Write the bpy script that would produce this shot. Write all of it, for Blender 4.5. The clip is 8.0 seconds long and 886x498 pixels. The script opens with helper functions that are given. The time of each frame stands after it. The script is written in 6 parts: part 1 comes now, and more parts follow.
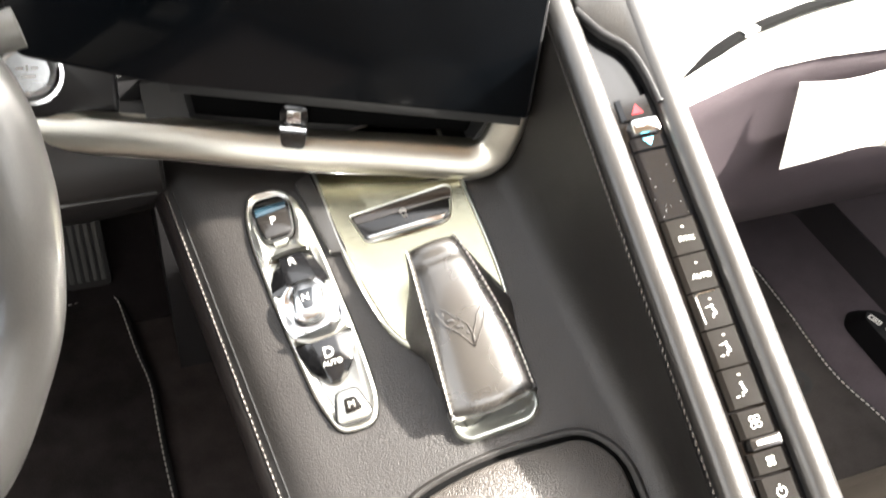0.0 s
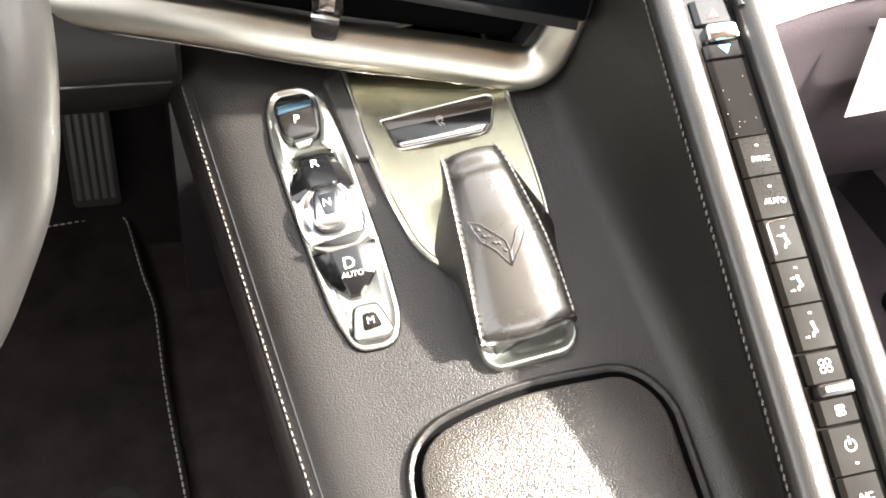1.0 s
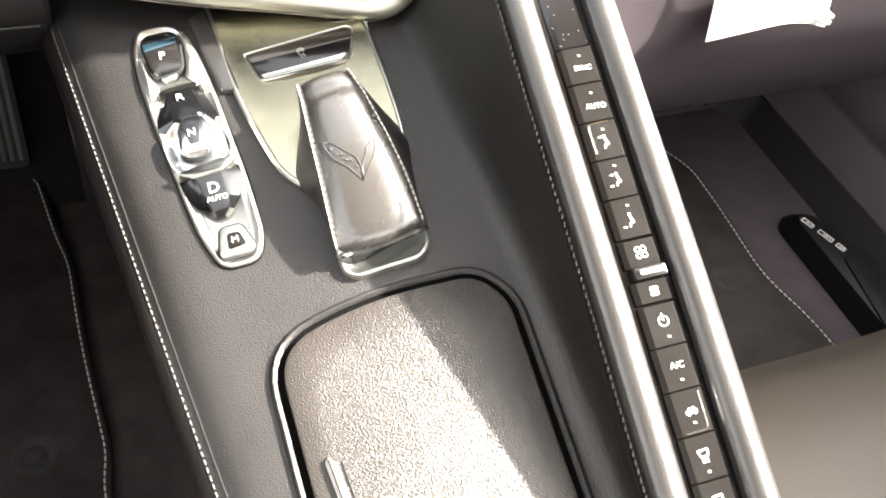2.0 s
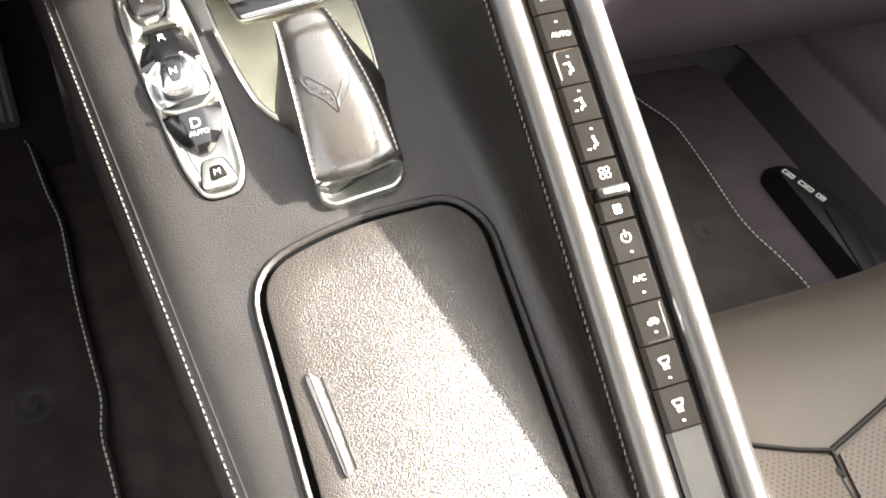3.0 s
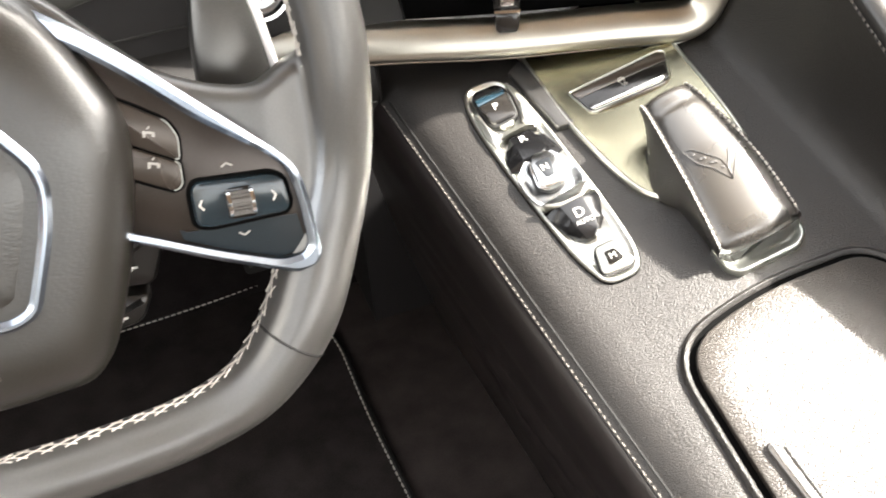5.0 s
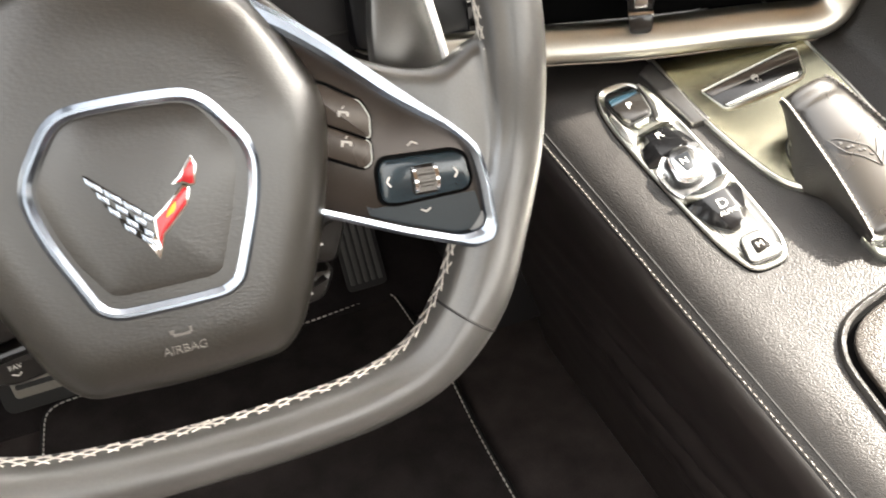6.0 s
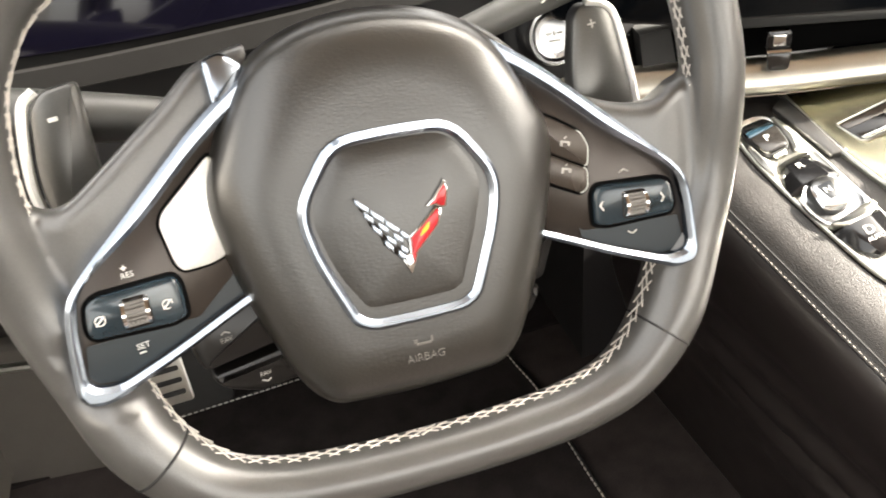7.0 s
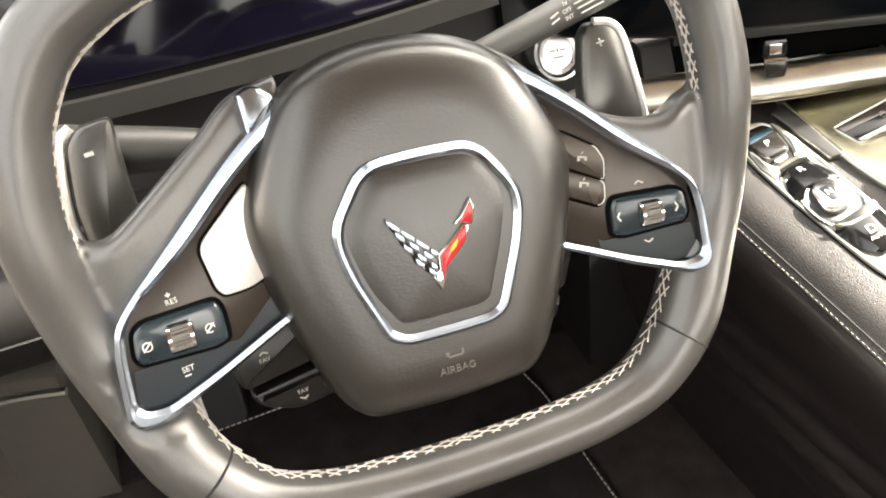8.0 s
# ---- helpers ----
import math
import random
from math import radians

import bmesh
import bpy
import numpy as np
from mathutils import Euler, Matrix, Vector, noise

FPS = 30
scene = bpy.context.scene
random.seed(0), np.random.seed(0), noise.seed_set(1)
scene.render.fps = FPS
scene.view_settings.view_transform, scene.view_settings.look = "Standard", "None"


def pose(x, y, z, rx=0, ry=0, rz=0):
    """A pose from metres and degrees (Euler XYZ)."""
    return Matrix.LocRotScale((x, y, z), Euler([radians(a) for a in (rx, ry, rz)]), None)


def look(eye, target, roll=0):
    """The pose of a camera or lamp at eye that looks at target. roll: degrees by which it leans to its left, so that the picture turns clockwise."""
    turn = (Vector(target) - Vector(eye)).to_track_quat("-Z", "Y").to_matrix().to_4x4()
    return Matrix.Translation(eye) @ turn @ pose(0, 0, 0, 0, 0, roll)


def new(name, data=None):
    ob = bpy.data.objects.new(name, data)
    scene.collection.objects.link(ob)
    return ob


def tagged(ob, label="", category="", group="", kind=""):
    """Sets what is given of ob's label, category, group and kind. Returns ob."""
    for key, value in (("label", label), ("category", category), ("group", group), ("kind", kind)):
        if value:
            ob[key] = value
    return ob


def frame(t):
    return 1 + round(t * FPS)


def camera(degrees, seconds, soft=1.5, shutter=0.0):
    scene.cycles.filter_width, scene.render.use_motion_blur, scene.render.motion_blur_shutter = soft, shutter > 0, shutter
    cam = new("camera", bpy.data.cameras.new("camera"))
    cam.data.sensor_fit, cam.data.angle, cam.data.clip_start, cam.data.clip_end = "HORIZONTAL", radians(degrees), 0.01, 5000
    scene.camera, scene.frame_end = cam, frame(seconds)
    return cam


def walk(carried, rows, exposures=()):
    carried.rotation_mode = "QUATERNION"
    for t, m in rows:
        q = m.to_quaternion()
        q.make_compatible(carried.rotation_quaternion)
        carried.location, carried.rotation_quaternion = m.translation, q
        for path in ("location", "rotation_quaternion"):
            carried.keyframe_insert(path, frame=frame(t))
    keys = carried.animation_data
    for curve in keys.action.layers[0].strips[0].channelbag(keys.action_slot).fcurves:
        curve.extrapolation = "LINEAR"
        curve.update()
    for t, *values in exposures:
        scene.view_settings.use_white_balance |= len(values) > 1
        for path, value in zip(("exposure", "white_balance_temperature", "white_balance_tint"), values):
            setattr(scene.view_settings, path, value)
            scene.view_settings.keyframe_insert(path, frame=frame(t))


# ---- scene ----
cam = camera(54.4, 8.0, 1.8, 0.3)
PATH = [
    (0, (0.224, -0.229, 0.83), (0.862, 1.048, -0.572), 8.8),
    (0.5, (0.225, -0.226, 0.785), (0.84, 1.003, -0.668), 11.6),
    (1, (0.223, -0.217, 0.772), (0.823, 1.019, -0.682), 12.4),
    (1.5, (0.24, -0.245, 0.78), (0.886, 0.949, -0.689), 13.2),
    (2, (0.259, -0.273, 0.784), (0.943, 0.874, -0.705), 13.1),
    (2.2, (0.259, -0.284, 0.79), (0.938, 0.854, -0.708), 12.9),
    (3.5, (0.258, -0.311, 0.779), (0.938, 0.784, -0.75), 12.6),
    (4, (0.197, -0.269, 0.809), (0.837, 0.901, -0.682), 9.1),
    (4.5, (0.134, -0.259, 0.779), (0.679, 1.059, -0.624), 0.6),
    (4.7, (0.126, -0.261, 0.771), (0.638, 1.094, -0.608), -2.1),
    (5.8, (0.068, -0.272, 0.753), (0.441, 1.19, -0.559), -6.9),
    (6, (0.054, -0.274, 0.754), (0.419, 1.22, -0.524), -7.6),
    (6.5, (0.011, -0.277, 0.766), (0.377, 1.252, -0.47), -7.8),
    (7, (-0.041, -0.275, 0.78), (0.309, 1.274, -0.436), -7.9),
    (7.5, (-0.056, -0.279, 0.786), (0.29, 1.273, -0.428), -7.0),
    (8, (-0.059, -0.281, 0.793), (0.318, 1.277, -0.403), -9.6),
]
walk(cam, [(t, look(eye, target, roll)) for t, eye, target, roll in PATH],
     [(0.0, 4.08, 6850, 9), (4.0, 4.07, 6850, 9), (6.0, 3.98, 7100, 9), (8.0, 3.98, 7350, 9)])

# ---- light and air ----
SUN_TO = Vector((1.473, -0.262, 1.507)).normalized()
world = bpy.data.worlds.new("sky")
scene.world = world
world.use_nodes = True
wn = world.node_tree.nodes
sky = wn.new("ShaderNodeTexSky")
sky.sky_type = "NISHITA"
sky.sun_disc = False
sky.dust_density, sky.air_density, sky.ozone_density = 5.0, 1.0, 0.5
sky.sun_elevation = math.asin(SUN_TO.z)
sky.sun_rotation = math.atan2(SUN_TO.x, SUN_TO.y)
haze = wn.new("ShaderNodeHueSaturation")
haze.inputs["Saturation"].default_value = 0.22
world.node_tree.links.new(sky.outputs[0], haze.inputs["Color"])
world.node_tree.links.new(haze.outputs[0], wn["Background"].inputs[0])
wn["Background"].inputs[1].default_value = 0.105
sun_data = bpy.data.lights.new("sun", "SUN")
sun_data.energy, sun_data.angle, sun_data.color = 2.9, radians(1.4), (1.0, 0.975, 0.94)
sun = new("sun", sun_data)
sun.matrix_world = look(SUN_TO * 10, (0, 0, 0))


# ---- materials ----
def material(name, colour, rough=0.5, metal=0.0, spread=0.15, fine=900.0, coarse=30.0, bump=0.0, bump_scale=700.0,
             coat=0.0, cells=False, stretch=None, spec=0.5, rough_spread=0.05):
    m = bpy.data.materials.new(name)
    m.use_nodes = True
    nt = m.node_tree
    bsdf = nt.nodes["Principled BSDF"]
    bsdf.inputs["Metallic"].default_value = metal
    bsdf.inputs["Coat Weight"].default_value = coat
    bsdf.inputs["Coat Roughness"].default_value = 0.06
    bsdf.inputs["Specular IOR Level"].default_value = spec
    co = nt.nodes.new("ShaderNodeTexCoord")
    src = co.outputs["Object"]
    if stretch:
        mp = nt.nodes.new("ShaderNodeMapping")
        mp.inputs["Scale"].default_value = stretch
        nt.links.new(src, mp.inputs["Vector"])
        src = mp.outputs["Vector"]
    big = nt.nodes.new("ShaderNodeTexNoise")
    big.inputs["Scale"].default_value = coarse
    big.inputs["Detail"].default_value = 3
    small = nt.nodes.new("ShaderNodeTexNoise")
    small.inputs["Scale"].default_value = fine
    small.inputs["Detail"].default_value = 2
    nt.links.new(co.outputs["Object"], big.inputs["Vector"])
    nt.links.new(src, small.inputs["Vector"])
    add = nt.nodes.new("ShaderNodeMath")
    add.operation = "ADD"
    nt.links.new(big.outputs["Fac"], add.inputs[0])
    nt.links.new(small.outputs["Fac"], add.inputs[1])
    ramp = nt.nodes.new("ShaderNodeMapRange")
    ramp.inputs["From Min"].default_value, ramp.inputs["From Max"].default_value = 0.7, 1.3
    ramp.inputs["To Min"].default_value, ramp.inputs["To Max"].default_value = 1 - spread, 1 + spread
    nt.links.new(add.outputs[0], ramp.inputs["Value"])
    mix = nt.nodes.new("ShaderNodeVectorMath")
    mix.operation = "SCALE"
    mix.inputs[0].default_value = colour
    nt.links.new(ramp.outputs[0], mix.inputs["Scale"])
    nt.links.new(mix.outputs[0], bsdf.inputs["Base Color"])
    rr = nt.nodes.new("ShaderNodeMapRange")
    rr.inputs["From Min"].default_value, rr.inputs["From Max"].default_value = 0.15, 0.85
    rr.inputs["To Min"].default_value = max(0.02, rough - rough_spread)
    rr.inputs["To Max"].default_value = min(1.0, rough + rough_spread)
    nt.links.new(big.outputs["Fac"], rr.inputs["Value"])
    nt.links.new(rr.outputs[0], bsdf.inputs["Roughness"])
    if bump:
        if cells:
            tex = nt.nodes.new("ShaderNodeTexVoronoi")
            tex.feature = "F1"
            out = tex.outputs["Distance"]
        else:
            tex = nt.nodes.new("ShaderNodeTexNoise")
            tex.inputs["Detail"].default_value = 2
            out = tex.outputs["Fac"]
        tex.inputs["Scale"].default_value = bump_scale
        nt.links.new(src, tex.inputs["Vector"])
        bp = nt.nodes.new("ShaderNodeBump")
        bp.inputs["Strength"].default_value = bump
        bp.inputs["Distance"].default_value = 0.0007
        bp.invert = cells
        nt.links.new(out, bp.inputs["Height"])
        nt.links.new(bp.outputs[0], bsdf.inputs["Normal"])
    return m


LEATHER = material("console_leather", (0.0145, 0.0126, 0.0113), 0.40, spec=0.72, bump=0.38, bump_scale=1250, cells=True, spread=0.12)
TUNNEL = material("tunnel_trim", (0.018, 0.0140, 0.0140), 0.33, spec=1.0, bump=0.08, bump_scale=1200, spread=0.1)
GRIP_SKIN = material("polished_grip", (0.075, 0.070, 0.066), 0.26, spec=1.0, coat=0.4, spread=0.06)
LID_SKIN = material("grained_lid", (0.031, 0.0258, 0.0214), 0.325, spec=0.75, bump=0.6, bump_scale=1250, cells=True, spread=0.15)
RAIL_SKIN = material("rail_leather", (0.026, 0.0245, 0.023), 0.31, spec=0.9, bump=0.14, bump_scale=1100, cells=True, spread=0.06, rough_spread=0.05)
WHEEL_SKIN = material("wheel_leather", (0.060, 0.0580, 0.0550), 0.32, spec=1.0, bump=0.06, bump_scale=1100, cells=True, spread=0.10)
HUB_SKIN = material("hub_skin", (0.018, 0.0163, 0.0138), 0.32, spec=0.95, bump=0.075, bump_scale=950, stretch=(0.5, 1, 1), cells=True, spread=0.08)
SEAT_SKIN = material("seat_leather", (0.050, 0.0415, 0.0330), 0.58, spec=0.3, bump=0.15, bump_scale=700, cells=True, spread=0.10)
SOFT_DARK = material("soft_plastic", (0.014, 0.0135, 0.0145), 0.6, spec=0.35, bump=0.2, bump_scale=1200, spread=0.1)
DOOR_SKIN = material("door_trim", (0.082, 0.068, 0.077), 0.5, bump=0.2, bump_scale=900, cells=True, spread=0.1)
PLUM_TRIM = material("plum_trim", (0.052, 0.0415, 0.0465), 0.45, bump=0.2, bump_scale=900, cells=True, spread=0.1)
CARPET = material("carpet", (0.051, 0.0425, 0.0412), 0.95, bump=1.0, bump_scale=1500, spread=0.35, spec=0.1)
PLUM_CARPET = material("plum_carpet", (0.070, 0.0575, 0.0635), 0.9, bump=0.5, bump_scale=1500, spread=0.15, spec=0.2)
MAT_PILE = material("mat_pile", (0.033, 0.0283, 0.0280), 0.95, bump=1.0, bump_scale=1900, spread=0.4, spec=0.1)
PALE_PILE = material("pale_mat_pile", (0.040, 0.0355, 0.0335), 0.95, bump=1.0, bump_scale=1900, spread=0.35, spec=0.1)
# near-black stands for the shade inside gaps, slots and the cubby
GAP = material("gap_shade_black", (0.003, 0.003, 0.003), 0.95, spec=0.05, spread=0.1)
RUBBER = material("black_rubber", (0.010, 0.010, 0.010), 0.7, spread=0.1)
GLOSS = material("piano_black", (0.006, 0.006, 0.0065), 0.12, coat=0.3, spread=0.05, rough_spread=0.03)
KEY_FACE = material("key_face", (0.0085, 0.0075, 0.0066), 0.22, spec=0.24, spread=0.06, bump=0.04, bump_scale=2500)
CLEAR_PANEL = material("smoked_panel", (0.030, 0.030, 0.029), 0.16, coat=0.6, spread=0.06, rough_spread=0.04)
DARK_GLOSS_KEY = material("smoked_key", (0.014, 0.0125, 0.0115), 0.20, spread=0.05, coat=0.4, rough_spread=0.05)
BRONZE = material("satin_bronze", (0.042, 0.034, 0.029), 0.24, metal=0.5, spread=0.06, rough_spread=0.05)
CHROME = material("chrome", (0.80, 0.80, 0.79), 0.10, metal=1.0, spread=0.03, rough_spread=0.03)
RING_CHROME = material("bluish_chrome", (0.37, 0.42, 0.49), 0.22, metal=1.0, spread=0.03, rough_spread=0.03)
SATIN = material("satin_silver", (0.64, 0.64, 0.59), 0.31, metal=1.0, spread=0.05, rough_spread=0.06)
BRUSHED = material("brushed_champagne", (0.47, 0.45, 0.33), 0.24, metal=1.0, spread=0.10, stretch=(1, 14, 1), fine=700,
                   bump=0.10, bump_scale=600, rough_spread=0.05)
LACING = material("lacing_thread", (0.55, 0.52, 0.48), 0.7, spread=0.15, bump=0.4, bump_scale=3000)
# dash top: the sun's brightness is put into this pale colour
SUNLIT_PAD = material("sunlit_dash_leather", (0.60, 0.57, 0.53), 0.45, bump=0.15, bump_scale=800, cells=True, spread=0.06)
THREAD = material("pale_thread", (0.17, 0.155, 0.14), 0.7, spread=0.15, bump=0.4, bump_scale=3000)
PRINT = material("white_print", (0.66, 0.65, 0.62), 0.5, spread=0.04)
DIM_PRINT = material("grey_print", (0.42, 0.40, 0.37), 0.5, spread=0.05)
RED = material("red_enamel", (0.40, 0.010, 0.016), 0.25, coat=0.5, spread=0.06)
YELLOW = material("yellow_enamel", (0.75, 0.45, 0.03), 0.3, spread=0.05)
BLUE = material("pale_blue_print", (0.10, 0.48, 0.62), 0.4, spread=0.05)
SCREEN = material("display_glass", (0.0020, 0.0027, 0.0036), 0.12, spec=0.2, spread=0.2, rough_spread=0.04)
CLUSTER = material("cluster_glass", (0.0016, 0.0014, 0.0034), 0.07, spec=0.42, spread=0.2, rough_spread=0.03)
CLUSTER_TRIM = material("cluster_trim", (0.0085, 0.0082, 0.0080), 0.55, spec=0.12, bump=0.1, bump_scale=1200, spread=0.1)
BACK_KEY = material("back_key_brown", (0.008, 0.0070, 0.0066), 0.30, spec=0.5, spread=0.08)
STEEL = material("pedal_steel", (0.52, 0.52, 0.48), 0.35, metal=1.0, spread=0.1)
PAPER = material("white_card", (0.82, 0.81, 0.78), 0.6, spread=0.03)
GROUND = material("ground_asphalt", (0.055, 0.054, 0.052), 0.9, spread=0.3, fine=40, coarse=0.6, bump=0.3, bump_scale=60)


# ---- building helpers ----
def basis(o, x, y, n):
    return Matrix(((x[0], y[0], n[0], o[0]), (x[1], y[1], n[1], o[1]), (x[2], y[2], n[2], o[2]), (0, 0, 0, 1)))


WHEEL = basis((0.0172, 0.0240, 0.5583), (0.9924, 0.0161, -0.1223), (0.1066, 0.3869, 0.9159), (0.0620, -0.9220, 0.3823)) @ pose(-0.0065, 0, 0, 0, 0, 1.8)
CONSOLE = basis((0.3359, 0.0740, 0.4295), (0.9734, 0.0003, 0.2290), (-0.0488, 0.9773, 0.2063), (-0.2237, -0.2120, 0.9513))
STRIP = basis((0.4916, -0.0016, 0.5162), (0.9881, -0.0672, 0.1383), (0.0037, 0.9097, 0.4153), (-0.1537, -0.4098, 0.8991))
DISPLAY = basis((0.4026, 0.1670, 0.4888), (0.9273, -0.3567, -0.1137), (0.1643, 0.1150, 0.9797), (-0.3364, -0.9271, 0.1652))


def finish(bm, mesh, sharp=40):
    bmesh.ops.recalc_face_normals(bm, faces=bm.faces)
    lim = radians(sharp)
    for f in bm.faces:
        f.smooth = True
    for e in bm.edges:
        if len(e.link_faces) == 2 and e.calc_face_angle(0) > lim:
            e.smooth = False
    bm.to_mesh(mesh)
    bm.free()


def thing(name, m, label, category, group="", kind=""):
    ob = new(name)
    ob.empty_display_size = 0.02
    ob.matrix_world = m
    return tagged(ob, label, category, group, kind)


def part(name, bm, mat, parent, label="", sharp=40, kind=""):
    mesh = bpy.data.meshes.new(name)
    finish(bm, mesh, sharp)
    mesh.materials.append(mat)
    ob = new(name, mesh)
    ob.parent = parent
    return tagged(ob, label, kind=kind)


def solid(name, bm, mat, label, category, kind="", sharp=40):
    mesh = bpy.data.meshes.new(name)
    finish(bm, mesh, sharp)
    mesh.materials.append(mat)
    return tagged(new(name, mesh), label, category, kind=kind)


def rounded(pts, r, n=5):
    """Polygon with filleted corners; r is one radius or one for each corner."""
    out = []
    k = len(pts)
    for i in range(k):
        p0, p, p1 = Vector(pts[i - 1]), Vector(pts[i]), Vector(pts[(i + 1) % k])
        ri = r[i] if isinstance(r, (list, tuple)) else r
        a, b = p0 - p, p1 - p
        d = min(ri, a.length * 0.48, b.length * 0.48)
        if d < 1e-6:
            out.append(tuple(p))
            continue
        s, e = p + a.normalized() * d, p + b.normalized() * d
        for j in range(n + 1):
            t = j / n
            out.append(tuple(s * (1 - t) ** 2 + p * 2 * t * (1 - t) + e * t * t))
    return out


def mirror(pts):
    return [(-p[0], *p[1:]) for p in reversed(pts)]


def inset(pts, d):
    """Moves a closed 2D outline inwards by d."""
    k = len(pts)
    area = sum(pts[i - 1][0] * pts[i][1] - pts[i][0] * pts[i - 1][1] for i in range(k))
    sgn = 1 if area > 0 else -1
    out = []
    for i in range(k):
        a, p, b = Vector(pts[i - 1][:2]), Vector(pts[i][:2]), Vector(pts[(i + 1) % k][:2])
        e0, e1 = (p - a), (b - p)
        if e0.length < 1e-9 or e1.length < 1e-9:
            e0 = e1 = (b - a)
        e0, e1 = e0.normalized(), e1.normalized()
        n0, n1 = Vector((-e0.y, e0.x)) * sgn, Vector((-e1.y, e1.x)) * sgn
        m = n0 + n1
        m = m.normalized() if m.length > 1e-6 else n0
        q = p + m * d / max(0.5, m.dot(n0))
        out.append((q.x, q.y))
    return out


def loft(rings, bm=None, cap0=True, cap1=True, closed=True):
    """Skin through rings of 3D points with equal counts."""
    bm = bm or bmesh.new()
    rows = [[bm.verts.new(p) for p in ring] for ring in rings]
    k = len(rows[0])
    for r0, r1 in zip(rows, rows[1:]):
        for i in range(k if closed else k - 1):
            j = (i + 1) % k
            bm.faces.new((r0[i], r0[j], r1[j], r1[i]))
    if closed and cap0:
        bm.faces.new(list(reversed(rows[0])))
    if closed and cap1:
        bm.faces.new(rows[-1])
    return bm


def prism(pts, z0, z1, bevel=0.0008, bm=None, dome=0.0, shift=(0, 0)):
    """Plate with rounded upper edge. dome: extra height towards its middle."""
    rings = [[(x, y, z0) for x, y in pts]]
    steps = ((0, -1.0), (0.3, -0.3), (1.0, 0.0)) if bevel else ((0, 0),)
    for f, g in steps:
        q = inset(pts, bevel * f) if f else pts
        rings.append([(x + shift[0], y + shift[1], z1 + bevel * g) for x, y in q])
    if dome:
        cx = sum(p[0] for p in pts) / len(pts)
        cy = sum(p[1] for p in pts) / len(pts)
        last = rings[-1]
        for s in (0.8, 0.55, 0.3, 0.08):
            rings.append([(cx + (x - cx) * s, cy + (y - cy) * s, z1 + dome * (1 - s * s)) for x, y, z in last])
    return loft(rings, bm)


def band_plate(upper, lower, z0, z1, bevel, n=24):
    """Plate between two smooth edges, with rounded upper rims."""
    def spread(pts):
        p = smooth_path([(x, y, 0) for x, y in pts], 6)
        d = [0.0]
        for a, b in zip(p, p[1:]):
            d.append(d[-1] + (b - a).length)
        out, k = [], 0
        for i in range(n + 1):
            s = d[-1] * i / n
            while k < len(d) - 2 and d[k + 1] < s:
                k += 1
            out.append(p[k].lerp(p[k + 1], (s - d[k]) / max(1e-9, d[k + 1] - d[k])))
        return out

    rings = []
    for u, w in zip(spread(upper), spread(lower)):
        way = (w - u).normalized()
        ring = []
        for base, s in ((u, 1), (w, -1)):
            row = [(base, z0)] + [(base + way * s * bevel * (1 - math.cos(a)), z1 - bevel * (1 - math.sin(a))) for a in (0, 0.5, 1.0, 1.57)]
            ring += row if s > 0 else row[::-1]
        rings.append([(p.x, p.y, z) for p, z in ring])
    return loft(rings)


def frame_plate(outer, inner, z0, z1, bevel=0.0006, bm=None):
    """Ring between two outlines of equal counts."""
    o2, i2 = inset(outer, bevel), inset(inner, -bevel)
    rings = [[(x, y, z0) for x, y in outer], [(x, y, z1 - bevel) for x, y in outer], [(x, y, z1) for x, y in o2],
             [(x, y, z1) for x, y in i2], [(x, y, z1 - bevel) for x, y in inner], [(x, y, z0) for x, y in inner]]
    bm = loft(rings, bm, False, False)
    return bm


def smooth_path(pts, n=8, closed=False):
    """Catmull-Rom through the points."""
    pts = [Vector(p) for p in pts]
    out = []
    k = len(pts)
    for i in range(k if closed else k - 1):
        p0 = pts[i - 1] if closed or i else pts[0] * 2 - pts[1]
        p1, p2 = pts[i], pts[(i + 1) % k]
        p3 = pts[(i + 2) % k] if closed or i + 2 < k else p2 * 2 - p1
        for j in range(n):
            t = j / n
            out.append(0.5 * (2 * p1 + (p2 - p0) * t + (2 * p0 - 5 * p1 + 4 * p2 - p3) * t * t + (3 * p1 - p0 - 3 * p2 + p3) * t ** 3))
    if not closed:
        out.append(pts[-1])
    return out


def sweep(path, profile, up=(0, 0, 1), closed=False, bm=None, scale=None):
    """Skin of a 2D profile (side, up) along a path."""
    path = [Vector(p) for p in path]
    rings = []
    k = len(path)
    for i, p in enumerate(path):
        a = path[i - 1] if closed or i else p
        b = path[(i + 1) % k] if closed or i < k - 1 else p
        t = (b - a).normalized()
        side = t.cross(Vector(up)).normalized()
        u2 = side.cross(t)
        s = scale(i / (k - 1)) if scale else 1
        rings.append([p + side * q[0] * s + u2 * q[1] * s for q in profile])
    if closed:
        rings.append(rings[0])
        bm2 = loft(rings, bm, False, False)
        bmesh.ops.remove_doubles(bm2, verts=bm2.verts, dist=1e-6)
        return bm2
    return loft(rings, bm)


def circle(r, n=16, ry=None):
    return [(r * math.cos(2 * math.pi * i / n), (ry or r) * math.sin(2 * math.pi * i / n)) for i in range(n)]


def box(x0, x1, y0, y1, z0, z1, bm=None, bevel=0.0):
    return prism([(x0, y0), (x1, y0), (x1, y1), (x0, y1)], z0, z1, bevel, bm)


